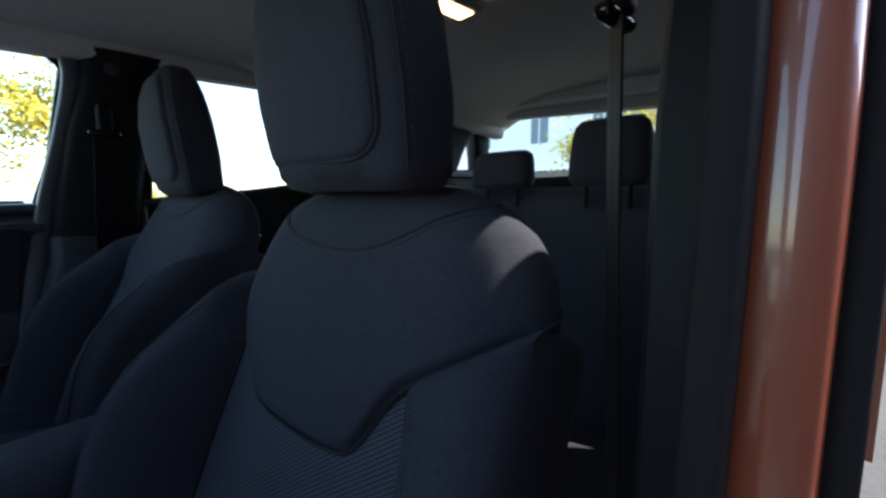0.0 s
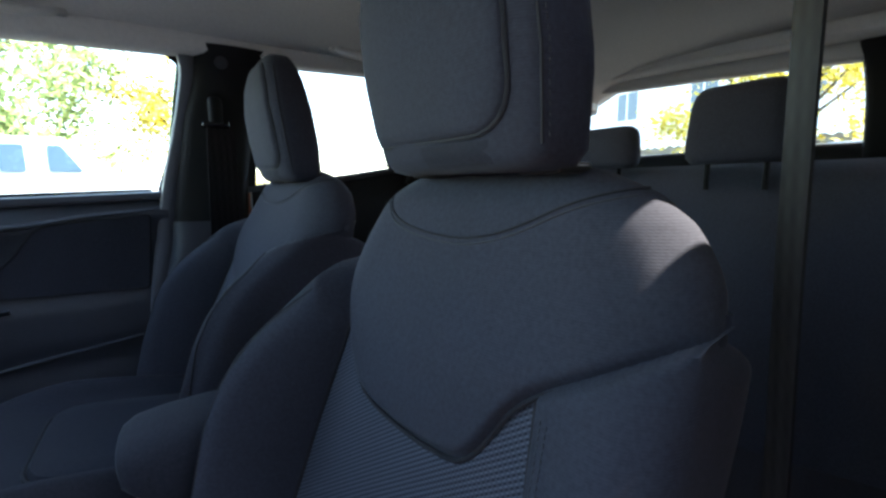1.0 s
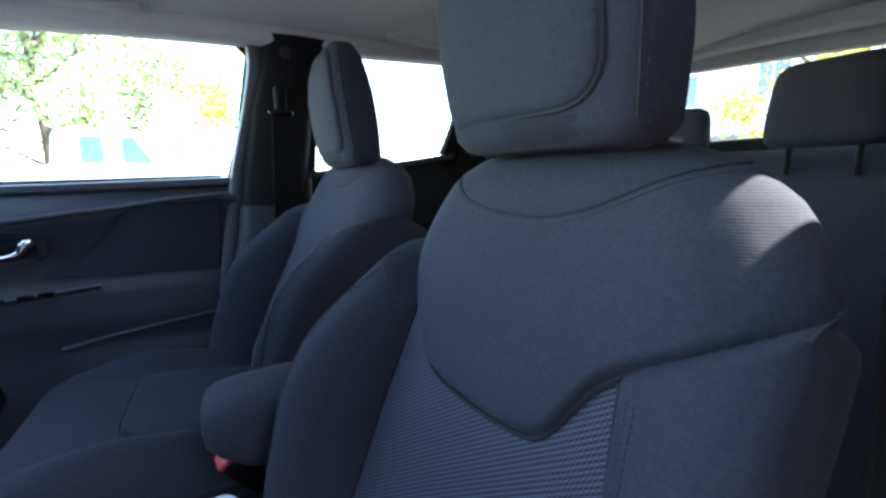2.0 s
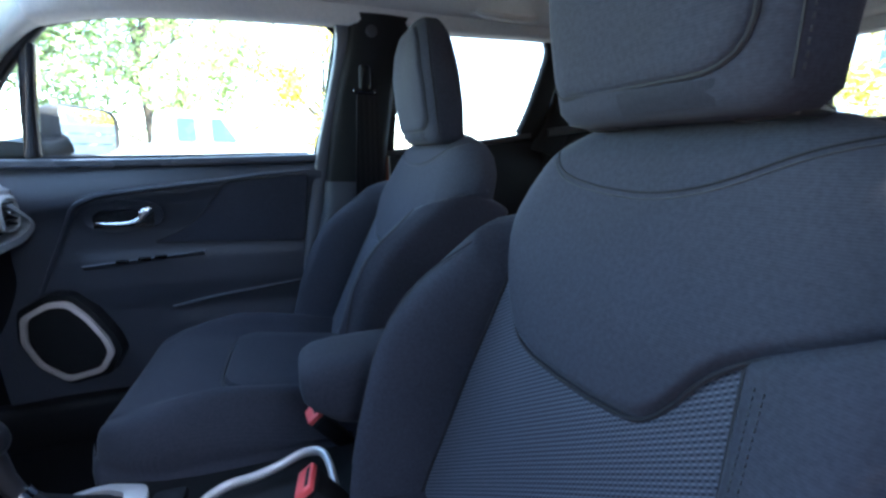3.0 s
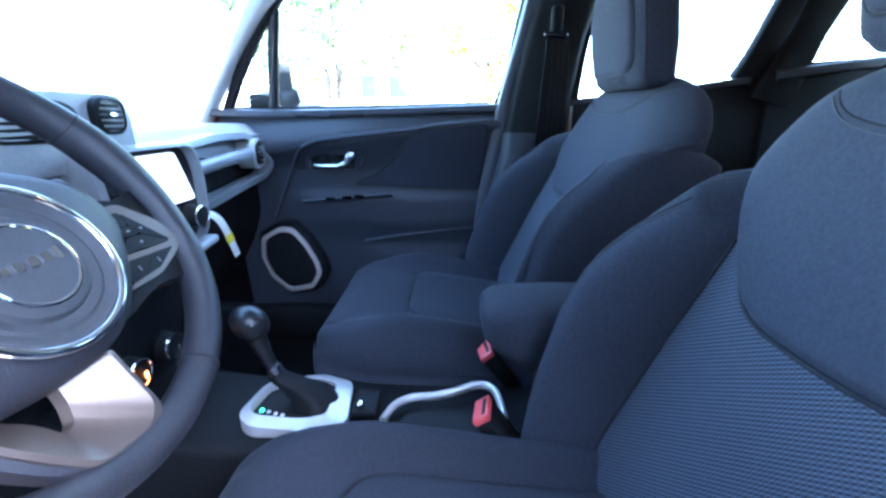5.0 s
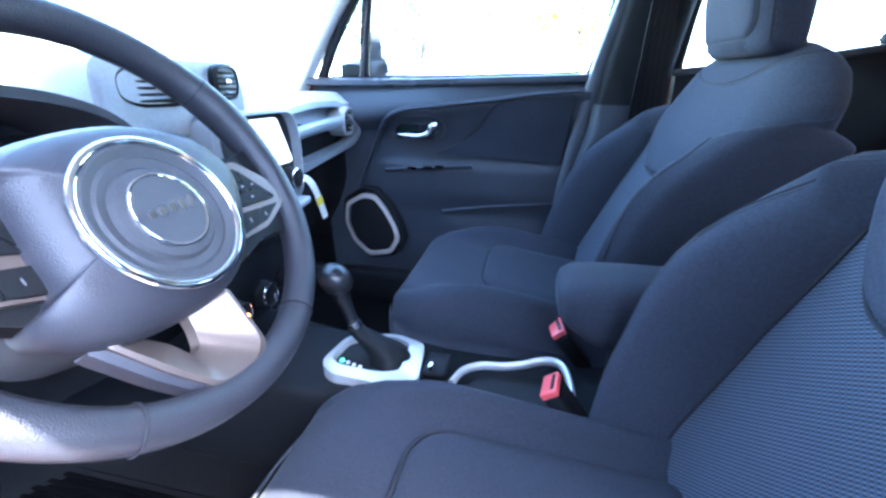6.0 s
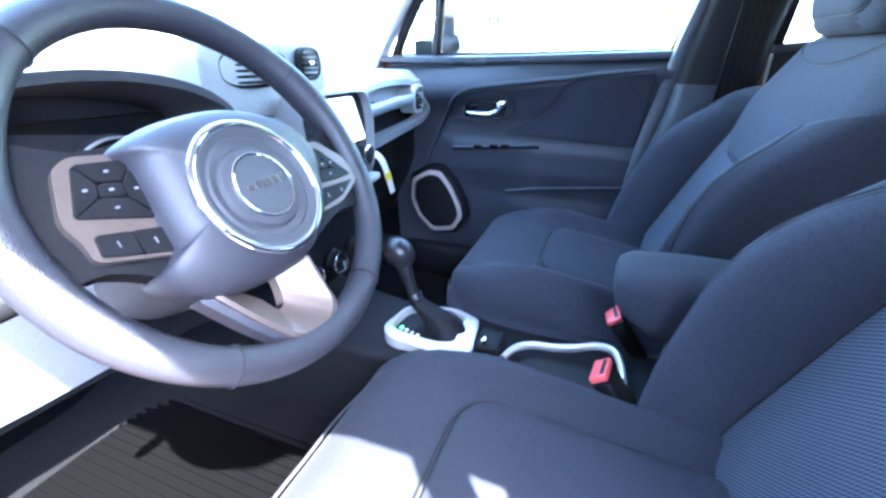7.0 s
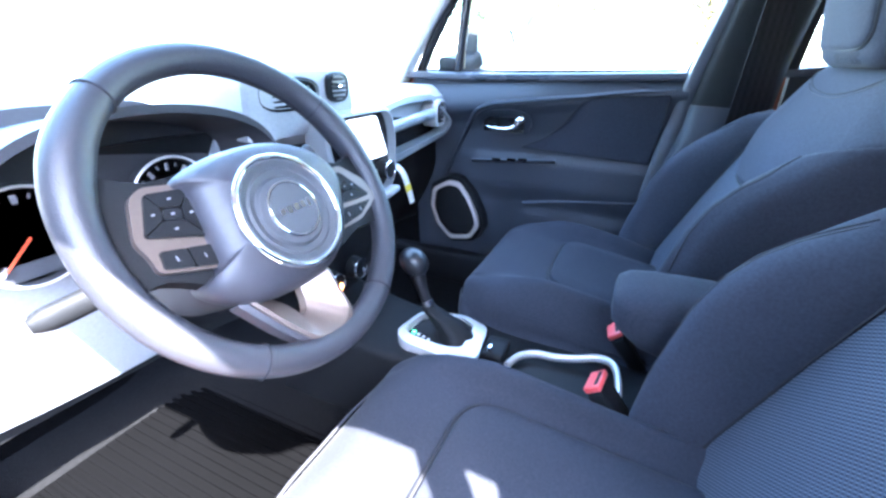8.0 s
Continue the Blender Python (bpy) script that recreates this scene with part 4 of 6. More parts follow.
    head = mesh_part("headrest", *loft(rings), FABRIC, seat, "padded black cloth headrest", angle=60)
    pad = rounded([(-0.103, 1.194), (0.103, 1.196), (0.106, 1.30), (0.086, 1.38), (0.050, 1.418), (-0.050, 1.418), (-0.086, 1.38), (-0.106, 1.30)], [0.045, 0.020, 0.04, 0.04, 0.03, 0.03, 0.04, 0.04], 6)

    def pad_ring(s, lift):
        return [(head_front(y * s, 1.31 + (z - 1.31) * s) - lift, y0 + y * s, 1.31 + (z - 1.31) * s) for y, z in pad]
    mesh_part("front_pad", *loft([pad_ring(1.0, -0.004), pad_ring(0.995, 0.002), pad_ring(0.975, 0.0045), pad_ring(0.9, 0.005), pad_ring(0.7, 0.005), pad_ring(0.45, 0.005), pad_ring(0.2, 0.005), pad_ring(0.02, 0.005)]), FABRIC, head)
    mesh_part("pad_seam", *tube(pad_ring(1.008, 0.0004), 0.0022, 6, closed=True), THREAD, head)
    def tab(u, w):
        y, z = 0.009 - (0.108 + 0.006 * w) * u, 1.1715 + 0.0185 * w
        return head_front(y, z) - 0.0022 + 0.0045 * sstep(0.55, 1.0, u), y0 + y, z
    mesh_part("lower_tab", *slab(tab, 20, 4, (0.005, 0, 0)), FABRIC_TOP, head)
    for sg in (1, -1):
        hs = [(head_front(sg * lerp_t(z, hz, hw) * 0.965, z) - 0.0004, y0 + sg * lerp_t(z, hz, hw) * 0.965, z) for z in np.linspace(1.185, 1.40, 24)]
        mesh_part("side_seam", *tube(hs, 0.0014, 6), THREAD, head)
        sv, sf = [], []
        for z in np.arange(1.19, 1.40, 0.007):
            a, b2 = tube([(head_front(sg * lerp_t(q, hz, hw) * 0.985, q) - 0.0006, y0 + sg * lerp_t(q, hz, hw) * 0.985, q) for q in (z, z + 0.004)], 0.0008, 4)
            sf += [tuple(i + len(sv) for i in q) for q in b2]
            sv += a
        mesh_part("side_stitching", sv, sf, STITCH, head, angle=0)
        py = 0.078 * sg
        v, f = tube([(head_dx + 0.764 - SKEW * py, y0 + py, 1.15), (head_dx + 0.752 - SKEW * py, y0 + py, 1.18)], 0.006, 10)
        mesh_part("post", v, f, GLOSSBLACK, seat, "black headrest post")
        part("post_guide", box_bm(head_dx + 0.754 - SKEW * py, y0 + py, 1.1685, 0.044, 0.052, 0.010, 0.004, 3), POSTGREY, seat, "grey plastic post guide")

    # cushion
    sx0 = 0.022 if y0 < 0 else 0.060
    tx = [-0.040, -0.034, -0.015, 0.03, 0.09, 0.2, 0.45, 0.64]
    tz = [0.530, 0.566, 0.600, 0.625, 0.635, 0.631, 0.606, 0.598] if y0 < 0 else [0.606, 0.640, 0.664, 0.679, 0.682, 0.668, 0.628, 0.602]
    tw = [0.175, 0.204, 0.226, 0.246, 0.256, 0.258, 0.252, 0.245] if y0 < 0 else [0.150, 0.190, 0.218, 0.243, 0.256, 0.258, 0.252, 0.245]
    top = lambda x: sum(lerp_t(x + d, tx, tz) for d in V_SOFT) / 7
    wid = lambda x: sum(lerp_t(x + d, tx, tw) for d in V_SOFT) / 7
    rings = []
    for x in [-0.040, -0.037, -0.033, -0.028, -0.022, -0.015, -0.005, 0.005, 0.017, 0.03, 0.045, 0.06, 0.075, 0.09, 0.11, 0.13, 0.155, 0.18, 0.21, 0.25, 0.33, 0.42, 0.52, 0.60, 0.64]:
        t, w = top(x), wid(x)
        lift = 0.046 * sstep(0.0, 0.2, x)
        zb = 0.44 if y0 < 0 else 0.545 + 0.030 * sstep(0.05, -0.04, x)
        pts = [(-w + 0.01, zb), (-w - 0.002, zb + 0.05), (-w, t - 0.035), (-w + 0.02, t + 0.25 * lift), (-w + 0.055, t + lift), (-0.155, t + 0.002), (-0.07, t), (0.07, t), (0.155, t + 0.002), (w - 0.055, t + lift), (w - 0.02, t + 0.25 * lift), (w, t - 0.035), (w + 0.002, zb + 0.05), (w - 0.01, zb)]
        rings.append([np.array((x + sx0 * sstep(0.5, 0.3, x), y0 + p[0], p[1])) for p in spline(pts, 4, True)])
    cush = mesh_part("cushion", *loft(rings), FABRIC_TOP, seat, "black cloth seat cushion", angle=70)
    po = rounded([(0.165, -0.152), (0.165, 0.152), (0.54, 0.150), (0.54, -0.150)], [0.075, 0.075, 0.01, 0.01], 7)

    def cpad(s, lift):
        return [(sx0 + 0.35 + (x - 0.35) * s, y0 + y * s, top(0.35 + (x - 0.35) * s) + lift) for x, y in po]
    mesh_part("centre_pad", *loft([cpad(1.0, -0.006), cpad(0.99, 0.004), cpad(0.965, 0.012), cpad(0.9, 0.016), cpad(0.7, 0.016), cpad(0.4, 0.016), cpad(0.05, 0.016)]), FABRIC_TOP, cush)
    mesh_part("pad_seam", *tube(cpad(1.012, 0.0015), 0.0038, 6, closed=True), THREAD, cush)
    fs = spline([(sx0 + 0.05, y0 - 0.246, 0.592), (sx0 + -0.005, y0 - 0.205, 0.585), (sx0 + -0.033, y0 - 0.1, 0.577), (sx0 - 0.036, y0, 0.575), (sx0 + -0.033, y0 + 0.1, 0.577), (sx0 + -0.005, y0 + 0.205, 0.585), (sx0 + 0.05, y0 + 0.246, 0.592), (sx0 + 0.3, y0 + 0.258, 0.575)], 6)
    mesh_part("front_seam", *tube(fs, 0.0026, 6), STITCH, cush)
    rings = []
    for x, w, z0, z1 in ((0.06, 0.20, 0.40, 0.47 if y0 < 0 else 0.55), (0.13, 0.245, 0.385, 0.47 if y0 < 0 else 0.55), (0.5, 0.245, 0.385, 0.50), (0.66, 0.24, 0.40, 0.55)):
        rings.append([(x, y0 - w, z0), (x, y0 - w - 0.008, z1), (x, y0 + w + 0.008, z1), (x, y0 + w, z0)])
    mesh_part("side_shield", *loft(rings), PLASTIC, seat, "black plastic seat base shield")
    for sx in (0.08, 0.55):
        for sg in (1, -1):
            part("rail_foot", box_bm(sx, y0 + sg * 0.19, 0.385, 0.08, 0.04, 0.08, 0.006, 2), PLASTIC, seat)
    return seat


front_seat(-0.345, 0.017, 0.0, 0.0, 0.0, "black cloth driver's seat with a woven mesh insert", "front seats")
front_seat(0.345, -0.035, 0.12, 0.018, -0.010, "black cloth front passenger seat with mesh insert", "front seats")

# ---- buckles ----
def buckle(x, y, z, tilt, yaw):
    th = thing("belt_buckle", (x, y, z - 0.15), "black seat belt buckle with a red release button", "buckle", "front seat buckles")
    R = Matrix.Translation((x, y, z)) @ Euler((0, radians(tilt), radians(yaw))).to_matrix().to_4x4()
    bm = box_bm(0, 0, -0.055, 0.030, 0.055, 0.10, 0.007, 3)
    bm.transform(R)
    part("body", bm, PLASTIC, th)
    bm = box_bm(0, 0, 0.002, 0.029, 0.052, 0.012, 0.003, 3)
    bm.transform(R)
    part("release_button", bm, REDPLASTIC, th, "red release button")
    bm = box_bm(0.0075, 0, 0.0055, 0.0075, 0.040, 0.006, 0.001, 2)
    bm.transform(R)
    part("tongue_slot", bm, RUBBER, th, "black tongue slot")
    bm = box_bm(0.01, 0, -0.13, 0.018, 0.035, 0.10, 0.006, 2)
    bm.transform(R)
    part("stalk", bm, PLASTIC, th)


buckle(0.402, 0.098, 0.655, -38, 8)
buckle(0.385, -0.092, 0.662, -38, -8)

# ---- rear bench ----
rear = thing("rear_bench_seat", (1.5, 0, 0.4), "black cloth rear bench seat with three headrests", "car seat")
def rear_back(u, w):
    y = (2 * u - 1) * 0.62
    z = 0.60 + 0.60 * w
    bow = 0.03 * math.cos(2 * math.pi * (abs(y) - 0.33) / 0.66)
    return 1.40 + 0.20 * w - bow * sstep(1.0, 0.75, w) + 0.05 * sstep(0.94, 1.0, w), y, z - 0.02 * sstep(0.8, 1, abs(2 * u - 1))
mesh_part("backrest", *slab(rear_back, 50, 24, (0.12, 0, 0)), FABRIC, rear)
mesh_part("cushion", *slab(lambda u, w: (1.0 + 0.44 * w - 0.0, (2 * u - 1) * 0.64, 0.66 - 0.03 * w - 0.06 * sstep(0.12, 0, w) + 0.012 * math.cos(9 * u)), 30, 16, (0, 0, -0.2)), FABRIC_TOP, rear)
def rear_head(yc, w, h, z0, x=1.555):
    rings = []
    for k in range(13):
        t = k / 12
        sc = (1 - abs(2 * t - 1) ** 3.5) ** (1 / 3.5) if 0 < k < 12 else 0.35
        ring = []
        for j in range(28):
            a = 2 * math.pi * j / 28
            ca, sa = math.cos(a), math.sin(a)
            ring.append((x + 0.01 * t + 0.045 * (0.4 + 0.6 * sc) * math.copysign(abs(ca) ** 0.7, ca), yc + w / 2 * (0.72 + 0.28 * sc) * (1 - 0.12 * t) * math.copysign(abs(sa) ** 0.6, sa), z0 + h * t))
        rings.append(ring)
    mesh_part("headrest", *loft(rings), FABRIC, rear, angle=60)
    for sg in (1, -1):
        mesh_part("post", *tube([(x + 0.005, yc + sg * 0.06, z0 - 0.06), (x + 0.005, yc + sg * 0.06, z0 + 0.01)], 0.006, 8), PLASTIC, rear)
rear_head(-0.247, 0.225, 0.172, 1.198)
rear_head(0.125, 0.245, 0.118, 1.198, 1.58)
rear_head(0.49, 0.25, 0.172, 1.198)
mesh_part("parcel_cover", *slab(lambda u, w: (1.66 + 0.5 * u, -0.62 + 1.24 * w, 1.16), 3, 3, (0, 0, -0.02)), PLASTIC, rear)

# ---- dashboard ----
dash = thing("dashboard", (-0.5, 0, 0.6), "soft charcoal dashboard with silver framed centre stack", "dashboard")


def dash_face_x(y):
    return lerp_t(y, [-0.72, -0.55, -0.2, 0.0, 0.15, 0.35, 0.6, 0.72], [-0.36, -0.36, -0.33, -0.27, -0.28, -0.31, -0.31, -0.285])


def dash_top(u, w):
    y = -0.735 + 1.47 * u
    xf = dash_face_x(y)
    x = -0.68 + (xf + 0.68) * w
    z = 1.060 + 0.026 * sstep(0, 0.5, w) - 0.035 * sstep(0.80, 1.0, w) ** 2
    z -= 0.13 * sstep(0.19, 0.15, abs(y + 0.375)) * sstep(-0.44, -0.40, x)
    return x, y, z


mesh_part("upper_skin", *slab(dash_top, 60, 24, (0, 0, -0.05)), DASHLIT, dash, "soft grained charcoal dash top")


def dash_front(u, w):
    y = -0.73 + 1.46 * u
    z = 1.045 - 0.46 * w
    x = dash_face_x(y) - 0.035 * math.sin(math.pi * min(1, w * 1.3)) - 0.12 * sstep(0.45, 1.0, w)
    return x, y, z


mesh_part("lower_panel", *slab(dash_front, 60, 24, (-0.08, 0, 0)), PLASTIC, dash, "black lower dash panel")

# passenger's side: a framed recess with a grab bar and an end vent
def pframe(s, dx):
    pts = [(0.165, 1.046), (0.436, 1.066), (0.607, 1.063), (0.719, 0.960), (0.664, 0.918), (0.30, 0.882), (0.17, 0.900)]
    cy, cz = 0.45, 0.990
    out = rounded([(cy + (y - cy) * s[0], cz + (z - cz) * s[1]) for y, z in pts], 0.035, 5)
    return [(dash_face_x(y) + 0.035 + dx, y, z) for y, z in out]


mesh_part("tray_frame", *ring_plate(pframe((1.0, 1.0), 0.0), pframe((0.93, 0.78), 0.004), (-0.045, 0, 0)), FRAMEGREY, dash, "satin grey frame round the dash tray")
mesh_part("tray_back", *loft([pframe((0.93, 0.78), -0.055), pframe((0.5, 0.5), -0.06)]), PLASTIC, dash, "black tray recess")
bar = spline([(-0.265, 0.19, 0.985), (-0.265, 0.33, 0.993), (-0.265, 0.46, 1.000), (-0.262, 0.57, 1.003)], 8)
mesh_part("grab_bar", *tube(bar, 0.017, 12, flat=0.8), FRAMEGREY, dash, "moulded grab bar")


def vent(cx, cy, cz, ry, rz, name="air_vent", yaw=0.0, parent=None):
    M = Matrix.Translation((cx, cy, cz)) @ Matrix.Rotation(yaw, 4, "Z")
    def rr(sy, sz, d):
        return [tuple(M @ Vector((d, p[0] * sy, p[1] * sz))) for p in ell(0, 0, ry, rz, 28, 3.0)]
    ring = mesh_part(name, *ring_plate(rr(1.0, 1.0, 0.0), rr(0.84, 0.84, 0.004), (-0.05, 0, 0)), SILVER if name == "end_vent" else PLASTIC, parent, "oval air vent with black slats")
    mesh_part("vent_back", *loft([rr(0.84, 0.84, -0.045), rr(0.3, 0.3, -0.046)]), RUBBER, ring)
    for k in range(-2, 3):
        zz = k * rz * 0.30
        hw = ry * 0.80 * math.sqrt(max(0.05, 1 - (zz / rz) ** 2))
        bm = box_bm(-0.010, 0, zz, 0.022, 2 * hw, 0.004, 0.001, 1, (0, 18, 0))
        bm.transform(M)
        part("slat", bm, PLASTIC, ring)
    bm = box_bm(0.002, 0, 0, 0.008, 0.016, 0.010, 0.003, 2)
    bm.transform(M)
    part("vent_tab", bm, CHROME, ring)
    return ring


vent(-0.262, 0.632, 1.000, 0.050, 0.044, "end_vent", 0.1, dash)
# twin vents in the pod on the dash top
rings = []
for x, w, zt in ((-0.235, 0.145, 1.138), (-0.24, 0.150, 1.146), (-0.30, 0.145, 1.150), (-0.42, 0.12, 1.125), (-0.52, 0.08, 1.07)):
    rings.append([(x, -0.045 + y, z) for y, z in rounded([(-w, 1.03), (-w, zt), (w, zt), (w, 1.03)], [0.01, 0.035, 0.035, 0.01], 5)])
mesh_part("vent_pod", *loft(rings), DASHLIT, dash, "rounded vent pod on the dash")
vent(-0.232, -0.095, 1.106, 0.078, 0.030, "centre_vent", -0.10, dash)
vent(-0.230, 0.052, 1.112, 0.040, 0.030, "centre_vent", 0.15, dash)

# centre stack: silver frame, screen, knobs
def stack(s, dx):
    pts = [(-0.105, 1.062), (0.14, 1.062), (0.155, 1.01), (0.135, 0.90), (0.10, 0.868), (-0.075, 0.868), (-0.102, 0.90), (-0.118, 1.01)]
    cz = 0.965
    return [(-0.178 + dx - 0.10 * (z - 0.868), 0.062 + y * s[0], cz + (z - cz) * s[1]) for y, z in rounded(pts, 0.03, 5)]


mesh_part("stack_frame", *ring_plate(stack((1.0, 1.0), 0.0), stack((0.92, 0.94), 0.006), (-0.05, 0, 0)), FRAMEGREY, dash, "satin grey frame of the centre stack")
mesh_part("stack_panel", *loft([stack((0.89, 0.93), -0.014), stack((0.5, 0.5), -0.010), stack((0.02, 0.02), -0.010)]), GLOSSBLACK, dash, "gloss black stack panel")
scr = [(-0.1835 - 0.32 * (z - 0.962), y, z) for y, z in rounded([(0.040, 0.958), (0.150, 0.958), (0.150, 1.045), (0.040, 1.045)], 0.008, 3)]
part("touch_screen", prism(scr, (0.006, 0, 0)), SCREEN, dash, "pale touch screen with emission")


def knob(x, y, z, r, d, mat, parent, face=None):
    rings = [[(x + dx, y + rr * math.cos(a), z + rr * math.sin(a)) for a in np.linspace(0, 2 * math.pi, 29)[:-1]] for rr, dx in ((r * 1.1, 0), (r * 1.1, d * 0.3), (r, d * 0.4), (r * 0.96, d * 0.95), (r * 0.85, d))]
    k = mesh_part("rotary_knob", *loft(rings), mat, parent, "rotary knob with chrome rim")
    rim = [(x + d * 0.97, y + r * 0.93 * math.cos(a), z + r * 0.93 * math.sin(a)) for a in np.linspace(0, 2 * math.pi, 33)[:-1]]
    mesh_part("knob_rim", *tube(rim, r * 0.09, 8, closed=True), CHROME, k)
    return k


knob(-0.190, 0.140, 0.922, 0.022, 0.028, PLASTIC, dash)
knob(-0.190, -0.035, 0.918, 0.016, 0.024, PLASTIC, dash)
mesh_part("button_row", *strap([(-0.188, -0.012, 0.915), (-0.188, 0.115, 0.915)], 0.022, 0.008, (0, 0, 1)), PLASTIC_GREY, dash)
beam("stack_lip", [(-0.165, -0.06, 0.872), (-0.158, 0.05, 0.868), (-0.165, 0.16, 0.872)], 0.03, 0.016, DASHLIT, dash, (1, 0, 0))
# climate panel
cl = rounded([(-0.14, 0.80), (0.14, 0.80), (0.12, 0.665), (-0.12, 0.665)], 0.02, 4)
part("climate_panel", prism([(-0.195, y, z) for y, z in cl], (-0.05, 0, 0)), PLASTIC, dash)
for ky in (-0.085, 0.0, 0.085):
    k = knob(-0.193, ky, 0.715, 0.025, 0.026, PLASTIC, dash)
    part("pointer", box_bm(-0.166, ky + 0.008, 0.708, 0.003, 0.005, 0.012, 0.001, 1), ORANGEGLOW if ky < 0 else MARK, k)
beam("stack_edge", [(-0.185, -0.125, 0.82), (-0.185, -0.13, 0.73), (-0.18, -0.10, 0.655)], 0.014, 0.014, FRAMEGREY, dash, (0, 1, 0))
beam("stack_edge", [(-0.185, 0.125, 0.82), (-0.185, 0.13, 0.73), (-0.18, 0.10, 0.655)], 0.014, 0.014, FRAMEGREY, dash, (0, 1, 0))
# paper tag hanging from the tray's edge
tag = thing("paper_tag", (-0.24, 0.30, 0.83), "white paper tag with a yellow stripe hanging from the dash", "tag")
mesh_part("slip", *strap(spline([(-0.26, 0.285, 0.893), (-0.235, 0.290, 0.890), (-0.220, 0.305, 0.86), (-0.218, 0.345, 0.770)], 6), 0.018, 0.0012, (0.4, 1, 0.2)), WHITEPAPER, tag)
mesh_part("stripe", *strap([(-0.2193, 0.3185, 0.834), (-0.2187, 0.3275, 0.812)], 0.0195, 0.0045, (0.4, 1, 0.2)), YELLOWPAPER, tag)

# ---- instrument cluster ----
CX, CY = -0.31, -0.375
def hood(w, s):
    a = math.pi * w
    ry, rz = 0.195, 0.100
    y = CY - ry * math.cos(a) * (1 - 0.05 * s)
    z = 1.012 + rz * math.sin(a) ** 0.75 - 0.03 * s * math.sin(a)
    return -0.205 - 0.21 * s + 0.02 * (1 - math.sin(a)), y, z
mesh_part("cluster_hood", *slab(lambda u, w: hood(u, w), 36, 10, (0, 0, -0.012)), HOODSKIN, dash, "arched charcoal instrument hood")
def cl_out(s):
    return [(CX - 0.03 - 0.25 * (z - 1.0), CY + y, z) for y, z in rounded([(-0.20 * s, 0.90), (0.20 * s, 0.90), (0.20 * s, 1.03), (0.11 * s, 1.105), (-0.11 * s, 1.105), (-0.20 * s, 1.03)], 0.05, 5)]
part("cluster_face", prism(cl_out(1.0), (-0.03, 0, 0)), HOODSKIN, dash, "dark instrument face")
for gy, red in ((-0.120, True), (0.075, False)):
    gc = Vector((CX - 0.010, CY + gy, 0.955))
    gr = [(gc.x + d, gc.y + r * math.cos(a), gc.z + r * math.sin(a)) for r, d in ((0.070, 0.0), (0.064, 0.012), (0.062, 0.0)) for a in np.linspace(0, 2 * math.pi, 41)[:-1]]
    g_ob = mesh_part("gauge", *loft([gr[:40], gr[40:80], gr[80:]]), HOODSKIN, dash, "round gauge with white figures")
    mesh_part("gauge_rim", *tube([(gc.x + 0.012, gc.y + 0.066 * math.cos(a), gc.z + 0.066 * math.sin(a)) for a in np.linspace(0, 2 * math.pi, 41)[:-1]], 0.0022, 6, closed=True), SILVER, g_ob)
    for k in range(17):
        a = radians(225 - 270 * k / 16)
        r0, r1 = (0.044, 0.056) if k % 2 == 0 else (0.050, 0.056)
        p0, p1 = [(gc.x + 0.008, gc.y + r * math.cos(a), gc.z + r * math.sin(a)) for r in (r0, r1)]
        mesh_part("mark", *strap([p0, p1], 0.006 if k % 2 == 0 else 0.003, 0.001, (0, -math.sin(a), math.cos(a))), REDMARK if red and k > 12 else MARK, g_ob)
    a = radians(225)
    mesh_part("needle", *strap([(gc.x + 0.012, gc.y, gc.z), (gc.x + 0.012, gc.y + 0.05 * math.cos(a), gc.z + 0.05 * math.sin(a))], 0.0025, 0.002, (0, -math.sin(a), math.cos(a))), REDMARK, g_ob)

# ---- steering wheel: its own frame, face towards the driver ----
WC = Vector((-0.0210, -0.3662, 1.0060))
# local axes: a to the passenger's side, b up along the wheel, c towards the driver
WA = Vector((0.0403, 0.9992, 0.0000))
WB = Vector((-0.5195, 0.0210, 0.8542))
WN = Vector((0.8535, -0.0345, 0.5199))
RIM = 0.188


def wp(a, b, c=0.0):
    return tuple(WC + WA * a + WB * b + WN * c)


wheel = thing("steering_wheel", tuple(WC), "black leather steering wheel with bronze trimmed spokes", "steering wheel")
N = 120
rings = []
for k in range(N):
    th = 2 * math.pi * k / N
    grip = 0.0178 + 0.0028 * math.exp(-((math.degrees(th) - 24) / 16) ** 2) + 0.0028 * math.exp(-((math.degrees(th) - 152) / 16) ** 2)
    ring = []
    for j in range(18):
        q = 2 * math.pi * j / 18
        r = RIM + grip * math.cos(q)
        ring.append(wp(r * math.cos(th), r * math.sin(th), grip * 1.05 * math.sin(q)))
    rings.append(ring)
rings.append(rings[0])
rim = mesh_part("rim", *loft(rings, True, False), LEATHER, wheel, "stitched leather rim")
for deg in (36, 128, 235, 299):
    th = radians(deg)
    seam = [wp((RIM + 0.0186 * math.cos(q)) * math.cos(th), (RIM + 0.0186 * math.cos(q)) * math.sin(th), 0.0195 * math.sin(q)) for q in np.linspace(0, 2 * math.pi, 25)[:-1]]
    mesh_part("rim_seam", *tube(seam, 0.0012, 6, closed=True), THREAD, rim)

# airbag hub: a domed pad with shoulders towards the button pods
hub = spline([(0.005, 0.071), (-0.060, 0.066), (-0.102, 0.050), (-0.096, 0.033), (-0.100, -0.014), (-0.104, -0.047), (-0.121, -0.057), (-0.117, -0.074), (-0.088, -0.096), (-0.037, -0.105), (0.018, -0.102), (0.058, -0.082), (0.088, -0.043), (0.107, -0.001), (0.095, 0.035), (0.058, 0.059)], 5, True)


def hub_ring(s, c, k=1.0):
    return [wp(p[0] * s, p[1] * s * k, c) for p in hub]


